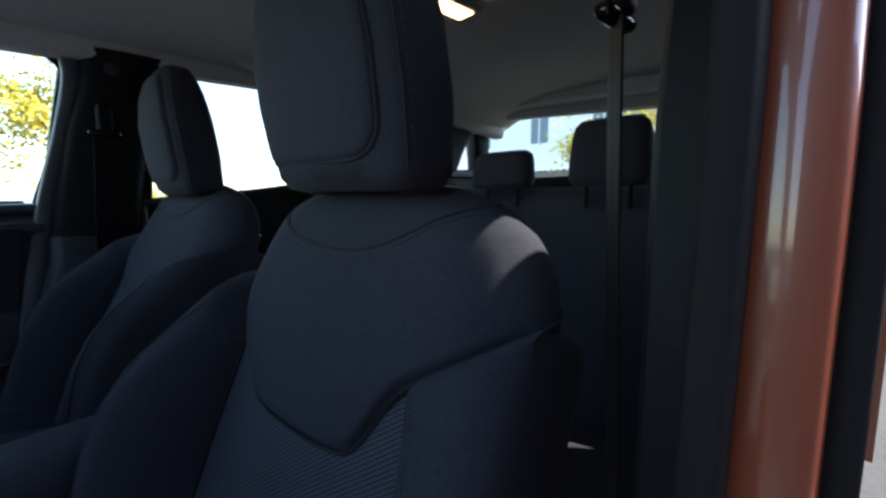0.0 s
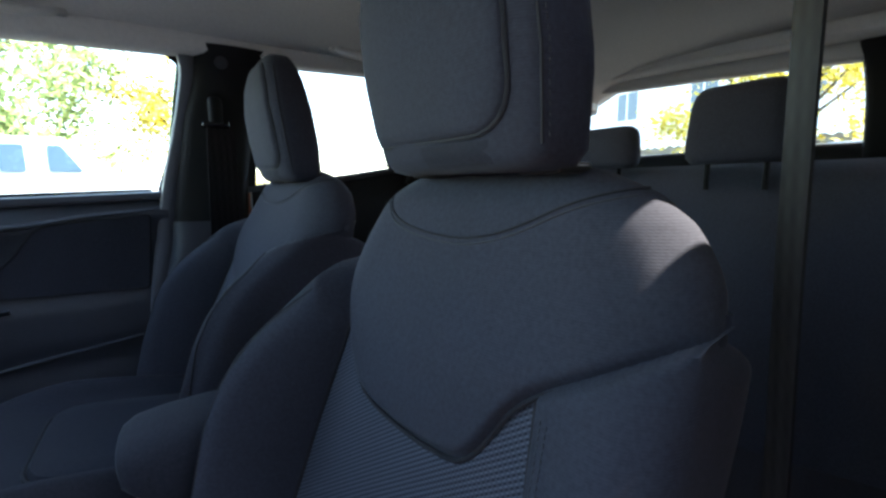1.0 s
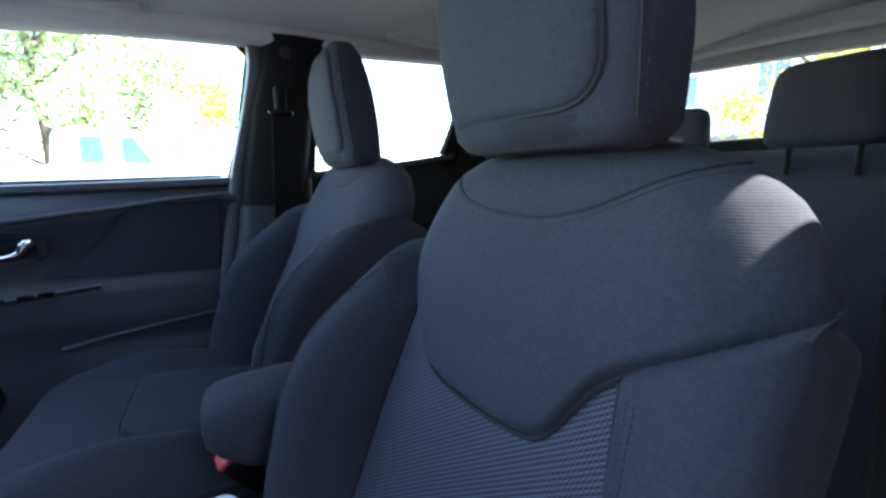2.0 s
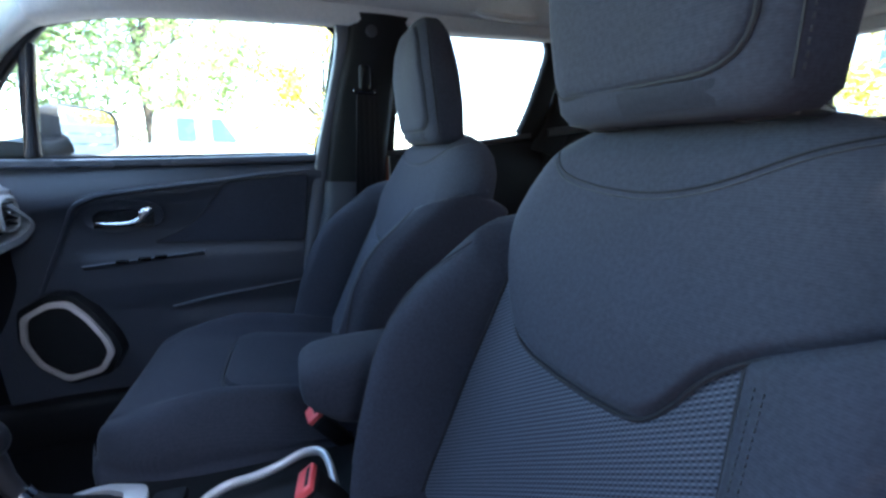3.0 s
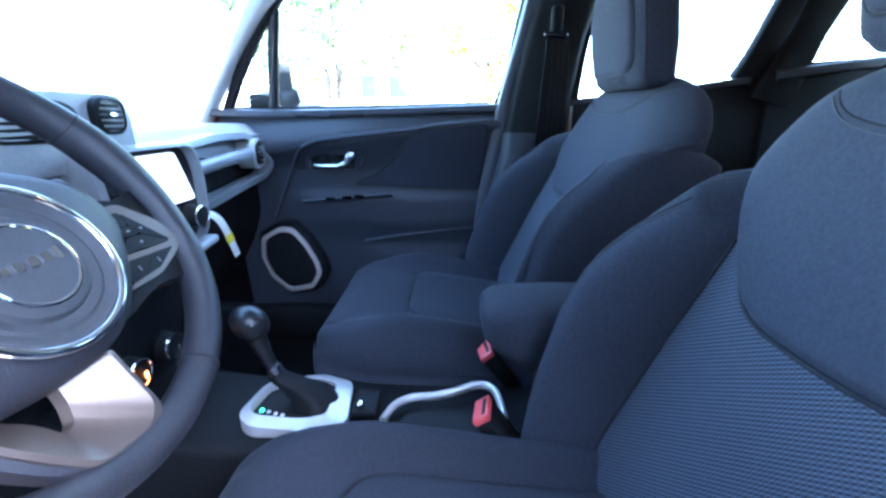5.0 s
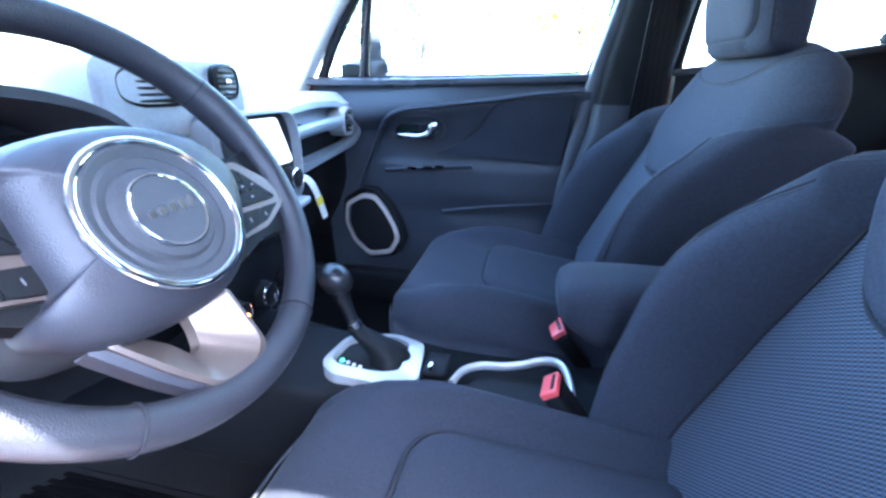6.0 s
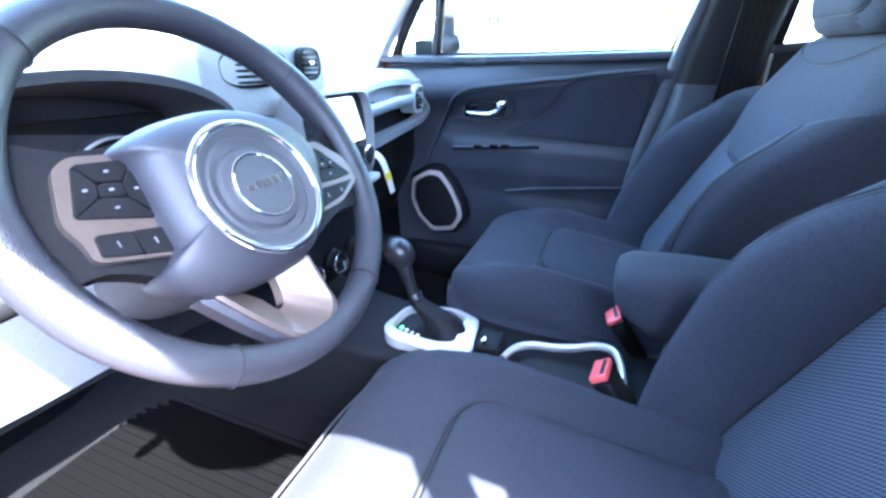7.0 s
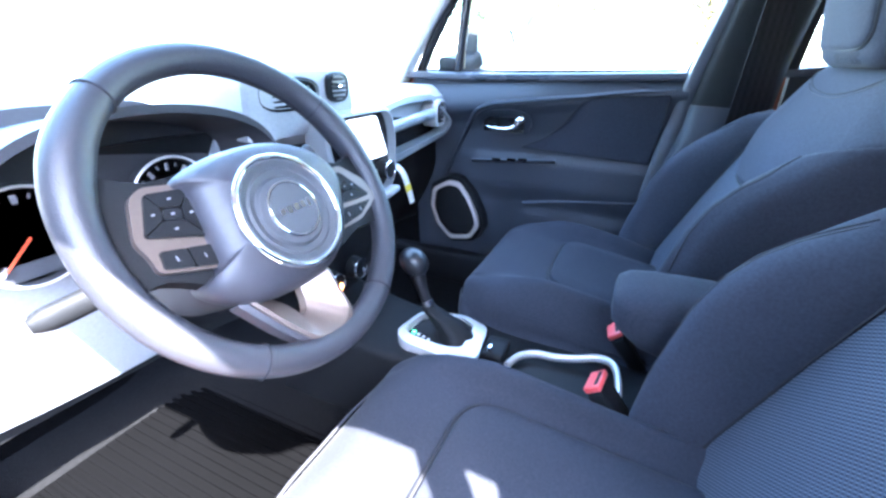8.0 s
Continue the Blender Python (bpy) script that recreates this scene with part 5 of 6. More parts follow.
mesh_part("airbag_cover", *loft([hub_ring(0.90, -0.05), hub_ring(0.99, -0.012), hub_ring(1.0, 0.006), hub_ring(0.985, 0.016), hub_ring(0.94, 0.026), hub_ring(0.86, 0.034), hub_ring(0.74, 0.040), hub_ring(0.5, 0.043), hub_ring(0.05, 0.044)]), HUBSKIN, wheel, "moulded black airbag cover", angle=70)


def circ(r, c, n=64, ca=-0.012, cb=-0.022):
    return [wp(ca + r * math.cos(a), cb + r * math.sin(a), c) for a in np.linspace(0, 2 * math.pi, n + 1)[:-1]]


badge = mesh_part("badge_dish", *loft([circ(0.066, 0.030), circ(0.066, 0.046), circ(0.060, 0.048), circ(0.053, 0.044), circ(0.050, 0.0455), circ(0.043, 0.0435), circ(0.040, 0.0475), circ(0.033, 0.0495), circ(0.001, 0.050)]), PLASTIC_GREY, wheel, "ribbed round badge dish", angle=25)
mesh_part("chrome_ring", *tube(circ(0.0655, 0.0455), 0.0040, 10, closed=True), CHROME, badge, "bright chrome ring")
mesh_part("emblem_ring", *tube(circ(0.032, 0.0500), 0.0018, 8, closed=True), CHROME, badge)
mesh_part("emblem_disc", *loft([circ(0.032, 0.047), circ(0.031, 0.0512), circ(0.001, 0.0520)]), PLASTIC_GREY, badge, "grey emblem disc")
for i, (bx, bw, bh) in enumerate(((-0.0185, 0.0030, 0.0060), (-0.0085, 0.0034, 0.0075), (0.0020, 0.0034, 0.0075), (0.0120, 0.0034, 0.0075), (0.0205, 0.0022, 0.0105))):
    o = rounded([(bx - bw, -0.002 - 0.4 * bh), (bx + bw, -0.002 - 0.4 * bh), (bx + bw, -0.002 + 0.6 * bh), (bx - bw, -0.002 + 0.6 * bh)], 0.0018, 3)
    part("emblem_bar", prism([wp(a - 0.012, b - 0.020 + 0.03 * a, 0.0512) for a, b in o], WN * 0.0020), CHROME, badge)
lab = rounded([(0.000, -0.082), (0.025, -0.079), (0.026, -0.073), (0.001, -0.076)], 0.001, 2)
part("moulded_mark", prism([wp(a, b, 0.0335) for a, b in lab], WN * 0.0012), PLASTIC_GREY, badge)


# side spokes with button pods
def quad_at(q, u, v):
    """A point in a four-cornered pod: corners upper left, upper right, lower right, lower left."""
    t = [q[0][i] + (q[1][i] - q[0][i]) * u for i in (0, 1)]
    b = [q[3][i] + (q[2][i] - q[3][i]) * u for i in (0, 1)]
    return t[0] + (b[0] - t[0]) * v, t[1] + (b[1] - t[1]) * v


PAD_KEYS = [[(0.02, 0.0), (0.98, 0.0), (0.69, 0.35), (0.31, 0.35)], [(0.33, 0.38), (0.67, 0.38), (0.67, 0.62), (0.33, 0.62)], [(0.0, 0.03), (0.30, 0.38), (0.30, 0.62), (0.0, 0.97)], [(1.0, 0.03), (1.0, 0.97), (0.70, 0.62), (0.70, 0.38)], [(0.31, 0.65), (0.69, 0.65), (0.98, 1.0), (0.02, 1.0)]]
ROW_KEYS = [[(0.0, 0.0), (0.49, 0.0), (0.49, 1.0), (0.0, 1.0)], [(0.51, 0.0), (1.0, 0.0), (1.0, 1.0), (0.51, 1.0)]]
PODS = [
    ([(-0.054, 0.048), (-0.120, 0.058), (-0.169, 0.070), (-0.190, -0.004), (-0.185, -0.039), (-0.147, -0.039), (-0.081, -0.065)],
     [(-0.083, 0.046), (-0.129, 0.052), (-0.143, 0.044), (-0.158, 0.004), (-0.153, -0.013), (-0.153, -0.030), (-0.096, -0.047)],
     [(-0.131, 0.044), (-0.088, 0.040), (-0.095, -0.012), (-0.149, 0.005)], [(-0.145, -0.011), (-0.097, -0.021), (-0.096, -0.044), (-0.148, -0.028)]),
    ([(0.076, 0.030), (0.135, 0.025), (0.178, 0.030), (0.184, -0.020), (0.166, -0.074), (0.114, -0.074), (0.037, -0.084)],
     [(0.091, 0.017), (0.130, 0.018), (0.163, -0.011), (0.173, -0.041), (0.159, -0.050), (0.121, -0.065), (0.074, -0.067)],
     [(0.095, 0.009), (0.121, 0.008), (0.157, -0.037), (0.091, -0.034)], [(0.091, -0.041), (0.153, -0.044), (0.121, -0.059), (0.080, -0.063)]),
]
for outline, frame_o, upper_q, lower_q in PODS:
    sp = spline(outline, 4, True)
    spoke = mesh_part("side_spoke", *loft([[wp(p[0], p[1], c) for p in sp] for c in (-0.020, -0.006, 0.003)]), PLASTIC, wheel, "black spoke plate")
    part("bronze_frame", prism([wp(a, b, 0.002) for a, b in rounded(frame_o, 0.007, 4)], WN * 0.009), BRONZE, spoke, "bronze button surround")
    for q, keys in ((upper_q, PAD_KEYS), (lower_q, ROW_KEYS)):
        part("key_bed", prism([wp(a, b, 0.008) for a, b in rounded(q, 0.004, 3)], WN * 0.0042), GLOSSBLACK, spoke)
        for key in keys:
            pts = [quad_at(q, u, v) for u, v in key]
            bt = part("button", prism([wp(a, b, 0.010) for a, b in rounded(pts, 0.0028, 3)], WN * 0.0048), PLASTIC, spoke)
            ca, cb = np.mean([p[0] for p in pts]), np.mean([p[1] for p in pts])
            mw, mh = (0.0018, 0.0010) if keys is PAD_KEYS else (0.0005, 0.0028)
            part("button_mark", prism([wp(a, b, 0.0146) for a, b in rounded([(ca - mw, cb - mh), (ca + mw, cb - mh), (ca + mw, cb + mh), (ca - mw, cb + mh)], 0.0005, 1)], WN * 0.0006), MARK, bt)

# lower spoke: a bronze fork round a dark opening
lo_o = rounded([(-0.093, -0.092), (-0.065, -0.142), (-0.040, -0.175), (0.006, -0.181), (0.026, -0.169), (0.024, -0.102)], [0.004, 0.02, 0.012, 0.014, 0.014, 0.004], 5)
lo_i = rounded([(-0.064, -0.094), (-0.041, -0.118), (-0.031, -0.138), (-0.021, -0.135), (-0.015, -0.119), (-0.013, -0.104)], [0.004, 0.01, 0.006, 0.005, 0.006, 0.004], 5)
mid = [np.array(o) * 0.55 + np.array(i) * 0.45 for o, i in zip(lo_o, lo_i)]
edge_in = [np.array(o) * 0.86 + np.array(i) * 0.14 for o, i in zip(lo_o, lo_i)]
mesh_part("lower_spoke", *loft([[wp(a, b, -0.010) for a, b in lo_o], [wp(a, b, 0.010) for a, b in lo_o], [wp(a, b, 0.012) for a, b in edge_in], [wp(a, b, 0.004) for a, b in mid], [wp(a, b, -0.010) for a, b in lo_i], [wp(a, b, -0.024) for a, b in lo_i]], True, False), BRONZE, wheel, "satin bronze lower spoke fork", angle=35)
lo_s = [(0.005 + (a - 0.005) * 1.09, -0.14 + (b + 0.14) * 1.06) for a, b in lo_o]
mesh_part("lower_spoke_surround", *loft([[wp(a, b, -0.018) for a, b in lo_s], [wp(a, b, 0.002) for a, b in lo_s], [wp(a, b, 0.006) for a, b in lo_o]], True, False), HUBSKIN, wheel, angle=50)

# column, shroud and stalks
col = thing("steering_column", (-0.15, -0.36, 0.92), "black steering column shroud with stalks", "steering column")
rings = []
for c, ra, rb in ((-0.04, 0.062, 0.055), (-0.07, 0.075, 0.066), (-0.14, 0.078, 0.07), (-0.24, 0.07, 0.06)):
    rings.append([wp(ra * math.cos(a), -0.030 + rb * math.sin(a), c) for a in np.linspace(0, 2 * math.pi, 33)[:-1]])
mesh_part("shroud", *loft(rings), PLASTIC_GREY, col)
STALKS = (("indicator_stalk", [(-0.035, 0.007, -0.093), (-0.105, -0.005, -0.108), (-0.166, -0.013, -0.115), (-0.221, -0.016, -0.122)], PLASTIC),
          ("wiper_stalk", [(0.075, 0.034, -0.062), (0.104, 0.047, -0.047), (0.123, 0.054, -0.035), (0.137, 0.059, -0.026)], PLASTIC_GREY))
for nm, pts, mat in STALKS:
    ps = [wp(a, b, c) for a, b, c in spline(pts, 6)]
    mesh_part(nm, *tube(ps, [lerp_t(i / (len(ps) - 1), [0, 0.4, 0.55, 0.9, 1], [0.008, 0.010, 0.015, 0.014, 0.008]) for i in range(len(ps))], 12, flat=0.75), mat, col, "black control stalk")

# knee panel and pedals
mesh_part("knee_panel", *slab(lambda u, w: (-0.36 + 0.03 * math.sin(3 * u) - 0.12 * w, -0.72 + 0.55 * u, 0.90 - (0.27 + 0.04 * u) * w), 16, 12, (-0.03, 0, 0)), DASHLIT, dash, "charcoal knee panel under the wheel")
for nm, py, pw, ph, px, pz in (("brake_pedal", -0.33, 0.075, 0.055, -0.66, 0.50), ("accelerator_pedal", -0.215, 0.045, 0.12, -0.72, 0.46)):
    pd = thing(nm, (px, py, pz), "black rubber faced foot pedal", "pedal")
    part("pad", box_bm(px, py, pz, 0.018, pw, ph, 0.006, 3, (0, -30, 0)), RUBBER, pd)
    mesh_part("arm", *tube(spline([(px - 0.01, py, pz), (px - 0.06, py - 0.01, pz + 0.12), (px - 0.10, py - 0.01, pz + 0.30)], 5), 0.008, 8), PLASTIC, pd)
matt = thing("floor_mat", (-0.4, -0.36, 0.335), "black ribbed driver's floor mat, shadow in its colour", "floor mat")
mesh_part("sheet", *slab(lambda u, w: (-0.78 + 0.72 * u, -0.60 + 0.46 * w, 0.352 + 0.16 * sstep(0.22, 0.0, u)), 30, 16, (0, 0, -0.008)), MATSHADE, matt)
for k in range(22):
    yy = -0.575 + 0.41 * k / 21
    mesh_part("rib", *strap([(-0.60, yy, 0.3535), (-0.08, yy, 0.3535)], 0.008, 0.007, (0, 1, 0)), MATSHADE, matt)

# ---- centre console ----
con = thing("centre_console", (0.1, 0, 0.35), "black centre console with silver gear surround", "console")
rings = []
for x, w, zt in ((-0.34, 0.115, 0.64), (-0.20, 0.115, 0.60), (-0.06, 0.108, 0.585), (0.10, 0.105, 0.59), (0.20, 0.10, 0.585), (0.46, 0.10, 0.585), (0.62, 0.10, 0.60)):
    rings.append([(x, y, z) for y, z in rounded([(-w - 0.015, 0.34), (-w, zt), (w, zt), (w + 0.015, 0.34)], [0.005, 0.02, 0.02, 0.005], 4)])
mesh_part("body", *loft(rings), PLASTIC, con)
so = rounded([(-0.045, -0.050), (-0.030, 0.050), (0.070, 0.082), (0.135, 0.062), (0.150, -0.052), (0.085, -0.080), (-0.015, -0.078)], [0.02, 0.03, 0.02, 0.015, 0.015, 0.02, 0.03], 5)
si = rounded([(-0.028, -0.038), (-0.018, 0.034), (0.070, 0.062), (0.108, 0.046), (0.112, -0.042), (0.075, -0.058), (-0.010, -0.055)], [0.015, 0.02, 0.02, 0.012, 0.012, 0.02, 0.02], 5)
gs = mesh_part("gear_surround", *ring_plate([(x, y, 0.606 + 0.05 * (0.05 - x)) for x, y in so], [(x, y, 0.612 + 0.05 * (0.05 - x)) for x, y in si], (0, 0, -0.03)), SILVER, con, "satin silver gear selector surround")
part("gate_plate", prism([(x, y, 0.600) for x, y in si], (0, 0, -0.006)), RUBBER, con, "black gate plate")
for i, gx in enumerate((-0.010, 0.004, 0.018, 0.032)):
    part("gear_mark", box_bm(gx, -0.030 - 0.004 * i, 0.6035, 0.006, 0.006, 0.004, 0.0005, 1), GREENGLOW if i == 0 else WHITEMARK, gs)
# rear tray: waved silver rim
tr_path = spline([(0.212, -0.040, 0.596), (0.228, -0.008, 0.602), (0.260, 0.012, 0.605), (0.30, 0.016, 0.607), (0.340, 0.024, 0.612), (0.378, 0.036, 0.618), (0.408, 0.028, 0.620), (0.422, -0.01, 0.617), (0.430, -0.075, 0.600)], 6)
mesh_part("tray_rim", *tube(tr_path, 0.009, 12, flat=0.7), SILVER, con, "waved silver cup tray rim")
tw = rounded([(0.222, -0.075), (0.258, -0.006), (0.33, 0.014), (0.405, 0.020), (0.422, -0.072)], 0.02, 4)
part("tray_well", prism([(x, y, 0.592) for x, y in tw], (0, 0, -0.004)), RUBBER, con, "dark cup tray well")
part("selector_dial", box_bm(0.175, 0.0, 0.598, 0.05, 0.07, 0.02, 0.008, 3), PLASTIC, con)
part("chrome_tab", box_bm(0.168, -0.02, 0.612, 0.008, 0.022, 0.016, 0.003, 2), CHROME, con)

# armrest pad on its pedestal
rings = []
for x, w, zt, zb in ((0.383, 0.036, 0.806, 0.775), (0.388, 0.056, 0.815, 0.758), (0.405, 0.070, 0.824, 0.742), (0.44, 0.076, 0.829, 0.718), (0.50, 0.078, 0.832, 0.702), (0.60, 0.078, 0.834, 0.69), (0.70, 0.076, 0.834, 0.69)):
    ring = []
    for k in range(32):
        a = 2 * math.pi * k / 32
        ca, sa = math.cos(a), math.sin(a)
        ring.append((x, 0.005 + w * math.copysign(abs(ca) ** 0.6, ca), (zt + zb) / 2 + (zt - zb) / 2 * math.copysign(abs(sa) ** 0.6, sa)))
    rings.append(ring)
arm = mesh_part("armrest", *loft(rings), FABRIC_TOP, con, "black cloth padded armrest", angle=70)
part("pedestal", box_bm(0.60, 0.005, 0.63, 0.22, 0.12, 0.18, 0.02, 3), PLASTIC, arm)

gear = thing("gear_lever", (0.02, 0, 0.6), "black gear lever with leather boot and chrome collar", "gear lever")
bo_r = []
for x, y, z, rx, ry in ((0.080, 0.004, 0.598, 0.042, 0.048), (0.074, 0.003, 0.618, 0.040, 0.034), (0.048, 0, 0.638, 0.034, 0.022), (0.016, 0, 0.656, 0.020, 0.018), (0.010, 0, 0.668, 0.014, 0.014)):
    bo_r.append([(x + rx * math.cos(a) * (1 + 0.05 * math.cos(5 * a)), y + ry * math.sin(a) * (1 + 0.05 * math.cos(5 * a)), z) for a in np.linspace(0, 2 * math.pi, 41)[:-1]])
mesh_part("boot", *loft(bo_r), PLASTIC, gear, "folded black leather boot", angle=60)
mesh_part("collar", *tube([(0.012, 0, 0.664), (0.006, 0, 0.676)], 0.015, 16), CHROME, gear, "chrome collar")
mesh_part("shaft", *tube([(0.008, 0, 0.668), (-0.004, 0, 0.70), (-0.016, 0.002, 0.735)], [0.0115, 0.012, 0.017], 16), KNOBSKIN, gear)
kr = []
for k in range(15):
    t = math.pi * k / 14
    r = 0.030 * math.sin(t) ** 0.85 if 0 < k < 14 else 0.002
    h = -0.030 * math.cos(t)
    kr.append([(-0.0265 - 0.22 * h + r * 1.08 * math.cos(a), 0.004 + r * math.sin(a), 0.763 + h) for a in np.linspace(0, 2 * math.pi, 29)[:-1]])
mesh_part("knob", *loft(kr), KNOBSKIN, gear, "satin black ball gear knob", angle=80)

# ---- outside ----
ground = mesh_part("ground", *slab(lambda u, w: (-400 + 800 * u, -400 + 800 * w, 0.0), 9, 9, (0, 0, -0.2)), ASPHALT)
tagged(ground, "pale sunlit asphalt forecourt", "ground", kind="structure")

LEAF = material("green leaves", (0.26, 0.34, 0.12), 0.6, vary=0.5, scale=3)
LEAFY = material("yellow leaves", (0.62, 0.50, 0.06), 0.6, vary=0.4, scale=3)
BARK = material("bark", (0.10, 0.075, 0.055), 0.9, vary=0.3, bump=0.8, bump_scale=60)
WALLW = material("white boards", (0.86, 0.86, 0.84), 0.7, vary=0.05, scale=6)
PANEW = material("window dark", (0.10, 0.13, 0.16), 0.1, vary=0.1)
# Blue base colour stands in for the sky mirrored in the pickup windows
PANEB = material("car glass with sky in its blue", (0.08, 0.14, 0.20), 0.25, vary=0.1)
CARW = material("pale car paint", (0.46, 0.50, 0.55), 0.3, vary=0.03, coat=0.8)
GRASS = material("dry grass", (0.35, 0.30, 0.08), 0.9, vary=0.4, scale=3)


def tree(x, y, h, r, mat, seed, label, leaves=5200, low=0.3):
    rng = random.Random(seed)
    th = thing("tree", (x, y, 0), label, "tree", "trees round the forecourt")
    trunk = spline([(x, y, 0), (x + 0.1, y, h * 0.25), (x - 0.05, y + 0.1, h * 0.55), (x, y, h * 0.85)], 5)
    mesh_part("trunk", *tube(trunk, [0.18 * (1 - 0.85 * i / (len(trunk) - 1)) * h / 6 for i in range(len(trunk))], 10), BARK, th)
    clumps = []
    for k in range(38):
        a, q = rng.uniform(0, 6.28), rng.uniform(0, 1) ** 0.5
        zz = rng.uniform(low, 1.0)
        rr = r * q * math.sin(math.pi * min(0.93, max(0.12, 0.15 + 0.75 * (zz - low) / (1 - low)))) ** 0.6
        clumps.append((x + rr * math.cos(a), y + rr * math.sin(a), h * zz, r * rng.uniform(0.18, 0.34)))
    for c in clumps[:9]:
        mesh_part("limb", *tube(spline([(x, y, c[2] * 0.6), (0.5 * (x + c[0]), 0.5 * (y + c[1]), c[2] * 0.8), c[:3]], 4), [0.05, 0.05, 0.045, 0.04, 0.04, 0.03, 0.03, 0.02, 0.012], 6), BARK, th)
    verts, faces = [], []
    for k in range(leaves):
        c = clumps[rng.randrange(len(clumps))]
        d = Vector((rng.gauss(0, 1), rng.gauss(0, 1), rng.gauss(0, 0.8))) * c[3] * 0.6
        p = Vector(c[:3]) + d
        s = rng.uniform(0.05, 0.11) * (h / 6)
        u = Vector((rng.gauss(0, 1), rng.gauss(0, 1), rng.gauss(0, 0.6))).normalized()
        q = u.orthogonal().normalized() * s * 0.55
        b = len(verts)
        verts += [p - u * s, p + q, p + u * s, p - q + Vector((0, 0, 0.02))]
        faces.append((b, b + 1, b + 2, b + 3))
    me = bpy.data.meshes.new("crown")
    me.from_pydata([tuple(v) for v in verts], [], faces)
    me.materials.append(mat)
    attach(new("crown", me), th)


tree(-3.3, 13.0, 7.0, 3.0, LEAF, 1, "leafy green tree beside the forecourt", 14000, low=0.15)
tree(1.5, 14.5, 5.4, 1.9, LEAFY, 2, "yellow autumn tree beside the forecourt", 8000, low=0.10)
tree(11.0, 2.9, 5.0, 2.1, LEAFY, 4, "yellow autumn tree near the white building", 9000, low=0.22)
tree(13.5, -3.0, 6.0, 2.8, LEAFY, 5, "yellow autumn tree near the white building", 6000, low=0.1)

# low hedge row of dry shrubs
hd = thing("shrub", (5.5, 14, 0), "low straw-coloured roadside shrubs", "shrub", kind="stuff")
rng = random.Random(9)
verts, faces = [], []
for k in range(9000):
    p = Vector((rng.uniform(1, 14), 13.5 + rng.gauss(0, 0.5), abs(rng.gauss(0.3, 0.45))))
    u = Vector((rng.gauss(0, 1), rng.gauss(0, 1), rng.gauss(0.5, 1))).normalized() * rng.uniform(0.05, 0.12)
    q = u.orthogonal().normalized() * 0.05
    b = len(verts)
    verts += [p - u, p + q, p + u, p - q]
    faces.append((b, b + 1, b + 2, b + 3))
me = bpy.data.meshes.new("foliage")
me.from_pydata([tuple(v) for v in verts], [], faces)
me.materials.append(GRASS)
attach(new("foliage", me), hd)

# white building behind the car
bd = thing("building", (16, 6, 0), "white boarded building with a ribbed awning", "building")
part("wall", box_bm(20, 8.5, 3.2, 6, 19, 6.4, 0.02, 1), WALLW, bd, "white boarded wall")
for k in range(26):
    mesh_part("board", *strap([(16.985, -0.9, 0.3 + 0.235 * k), (16.985, 17.9, 0.3 + 0.235 * k)], 0.22, 0.03, (0.12, 0, 1)), WALLW, bd)
for k, wy in enumerate((1.2, 4.2, 7.2, 10.2, 13.5)):
    w = part("window", box_bm(16.97, wy, 4.3, 0.08, 1.1, 1.3, 0.02, 1), WALLW, bd)
    part("window_pane", box_bm(16.93, wy, 4.3, 0.03, 0.9, 1.1, 0.005, 1), PANEW, w)
    part("glazing_bar", box_bm(16.905, wy, 4.3, 0.03, 0.05, 1.1, 0.005, 1), WALLW, w)
    w = part("window", box_bm(16.97, wy, 1.5, 0.08, 1.5, 1.4, 0.02, 1), WALLW, bd)
    part("window_pane", box_bm(16.93, wy, 1.5, 0.03, 1.3, 1.2, 0.005, 1), PANEW, w)
aw = thing("awning", (16, 7, 2.6), "white ribbed awning over the ground floor", "awning")
def awn(u, w):
    return 16.95 - 1.8 * w, 0.5 + 15 * u, 3.05 - 0.65 * w + 0.035 * math.cos(2 * math.pi * 55 * u)
mesh_part("sheet", *slab(awn, 331, 4, (0, 0, -0.02)), WALLW, aw, angle=60)
for wy in (0.7, 5.5, 10.4, 15.2):
    mesh_part("post", *tube([(15.25, wy, 0), (15.25, wy, 2.45)], 0.05, 8), WALLW, aw)

# grey slatted store box near the yellow tree
sb = thing("fence", (9.5, -0.4, 0), "grey slatted timber fence", "fence")
GREYW = material("weathered boards", (0.42, 0.43, 0.45), 0.8, vary=0.2, bump=0.5, bump_scale=40)
for k in range(8):
    part("slat", box_bm(10.0, -0.4, 0.25 + 0.21 * k, 0.04, 4.4, 0.19, 0.01, 1), GREYW, sb)
for wy in (-2.5, -0.4, 1.7):
    part("post", box_bm(10.06, wy, 0.85, 0.08, 0.1, 1.7, 0.01, 1), GREYW, sb)


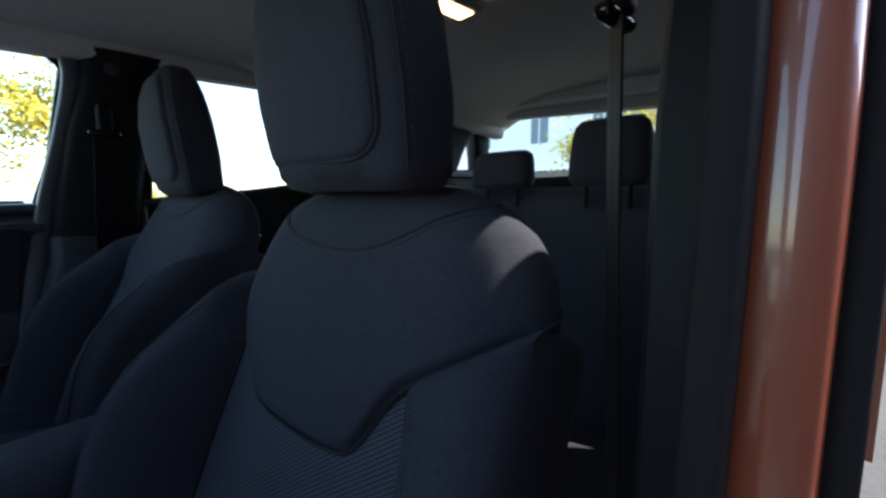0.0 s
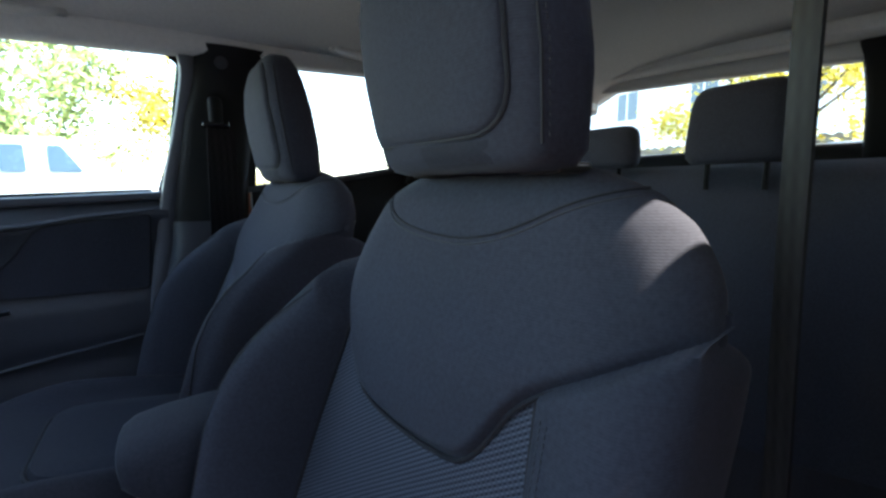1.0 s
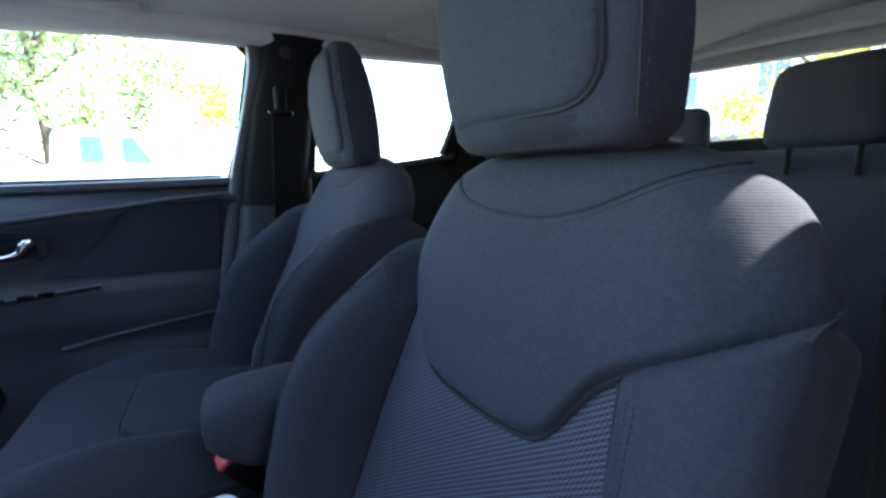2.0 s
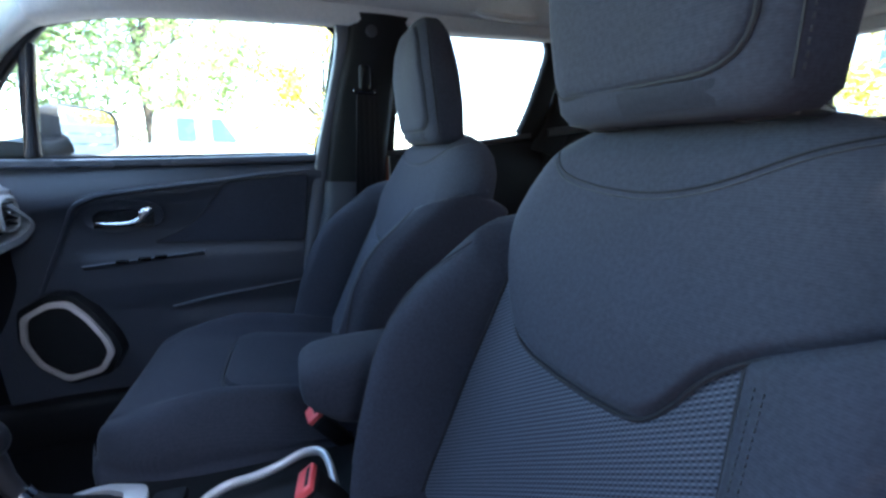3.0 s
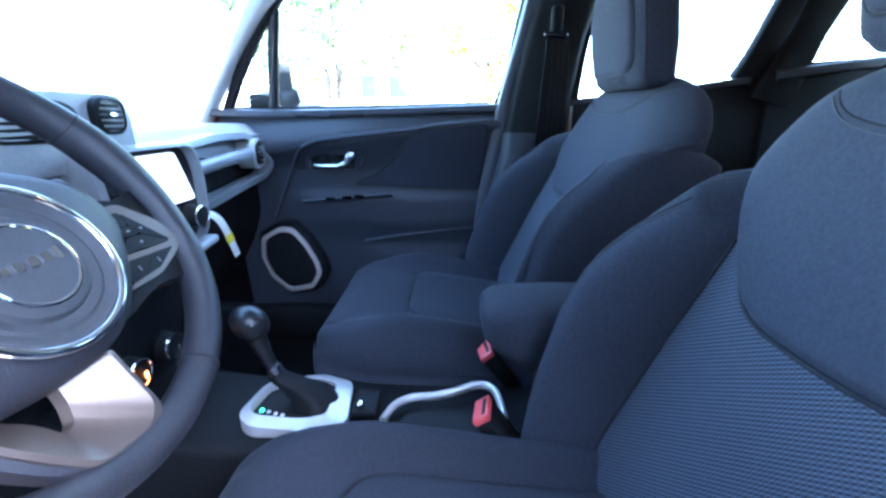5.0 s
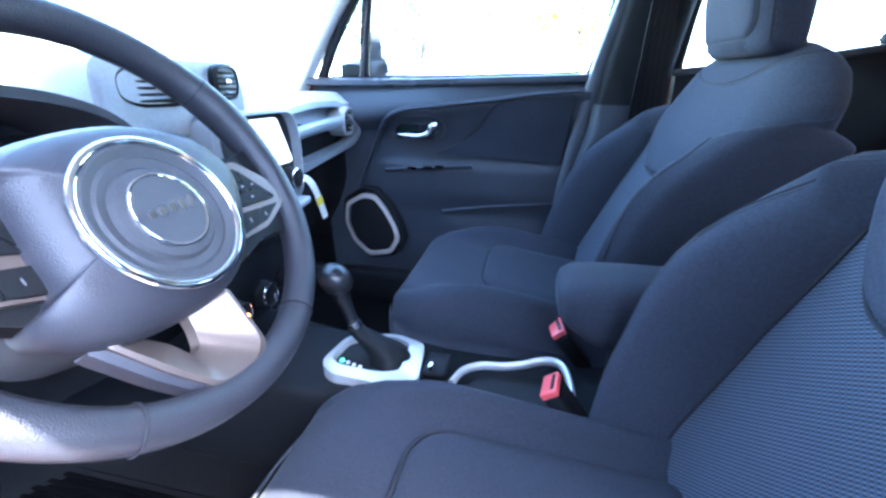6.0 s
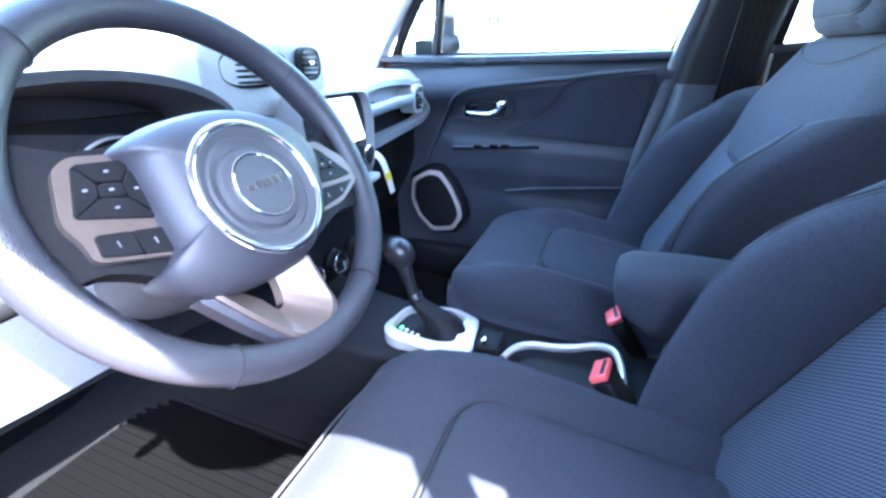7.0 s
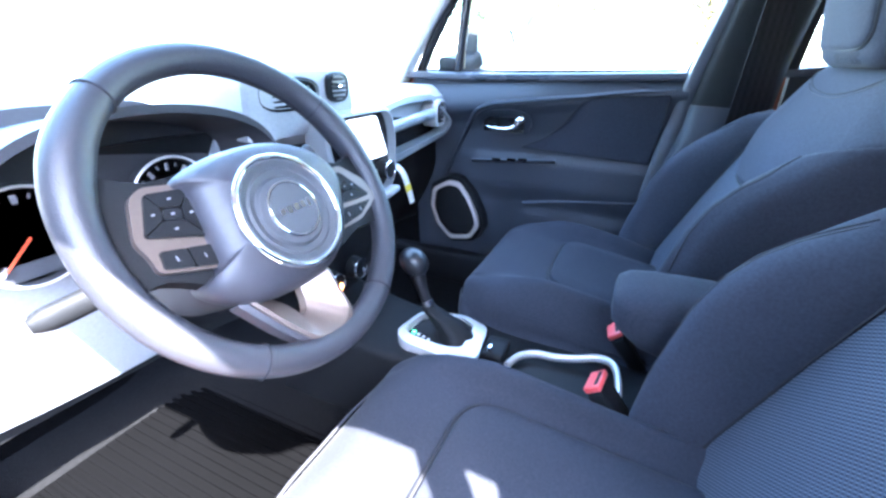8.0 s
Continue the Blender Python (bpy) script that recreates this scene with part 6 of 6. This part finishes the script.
# pale pickups parked beyond the passenger's side
def pickup(cx_, cy_, mat, label):
    pc = thing("pickup_truck", (cx_, cy_, 0), label, "pickup truck", "parked pickups")
    prof = [(-2.6, 0.5), (-2.6, 1.36), (-0.62, 1.38), (-0.55, 1.90), (-0.40, 1.96), (0.42, 1.96), (0.60, 1.90), (1.05, 1.42), (2.15, 1.30), (2.35, 1.15), (2.35, 0.5), (2.0, 0.40), (-2.4, 0.40)]
    pr = rounded(prof, 0.07, 4)
    rings = [[(cx_ + x * s, cy_ + y, 0.40 + (z - 0.40) * t) for x, z in pr] for y, s, t in ((-0.90, 0.97, 0.95), (-0.86, 1.0, 0.985), (-0.5, 1.0, 1.0), (0.5, 1.0, 1.0), (0.86, 1.0, 0.985), (0.90, 0.97, 0.95))]
    mesh_part("body", *loft(rings), mat, pc)
    for wpts in ([(-0.20, 1.42), (-0.20, 1.82), (0.08, 1.82), (0.08, 1.42)], [(0.34, 1.42), (0.34, 1.82), (0.50, 1.82), (0.74, 1.42)]):
        part("window", prism([(cx_ + x, cy_ - 0.915, z) for x, z in rounded(wpts, 0.04, 3)], (0, 0.03, 0)), PANEB, pc)
    for wx in (-1.55, 1.5):
        for wy in (-0.80, 0.80):
            w = mesh_part("wheel", *loft([[(cx_ + wx + r * math.cos(a), cy_ + wy + d, 0.38 + r * math.sin(a)) for a in np.linspace(0, 2 * math.pi, 33)[:-1]] for r, d in ((0.26, -0.12), (0.36, -0.11), (0.38, -0.06), (0.38, 0.06), (0.36, 0.11), (0.26, 0.12))]), RUBBER, pc)
            mesh_part("hubcap", *loft([[(cx_ + wx + r * math.cos(a), cy_ + wy + math.copysign(d, wy), 0.38 + r * math.sin(a)) for a in np.linspace(0, 2 * math.pi, 25)[:-1]] for r, d in ((0.24, 0.09), (0.23, 0.125), (0.05, 0.13))]), SILVER, w)


pickup(-1.30, 8.9, CARW, "pale silver-blue pickup parked beyond the passenger's side")
pickup(8.6, 12.2, CARW, "pale silver-blue pickup parked near the shrubs")

# unseen walls added on the driver's side to hold back skylight
BLOCKER_GREY = material("blocker grey", (0.07, 0.07, 0.074), 0.9, vary=0.15, scale=5, bump=0.6, bump_scale=40)
sky_blocker = part("blocker_driver_side", box_bm(-5.6, -3.1, 2.7, 12.8, 0.25, 5.4, 0.02, 1), BLOCKER_GREY, None)
tagged(sky_blocker, "unseen dark grey wall added to hold back skylight", "wall", kind="structure")
# Kept low so that skylight from the rear still reaches the wheel
low_blocker = part("blocker_driver_rear", box_bm(7.4, -3.1, 1.0, 13.2, 0.20, 2.0, 0.02, 1), BLOCKER_GREY, None)
tagged(low_blocker, "unseen low grey wall added beside the tall light blocker", "wall", kind="structure")
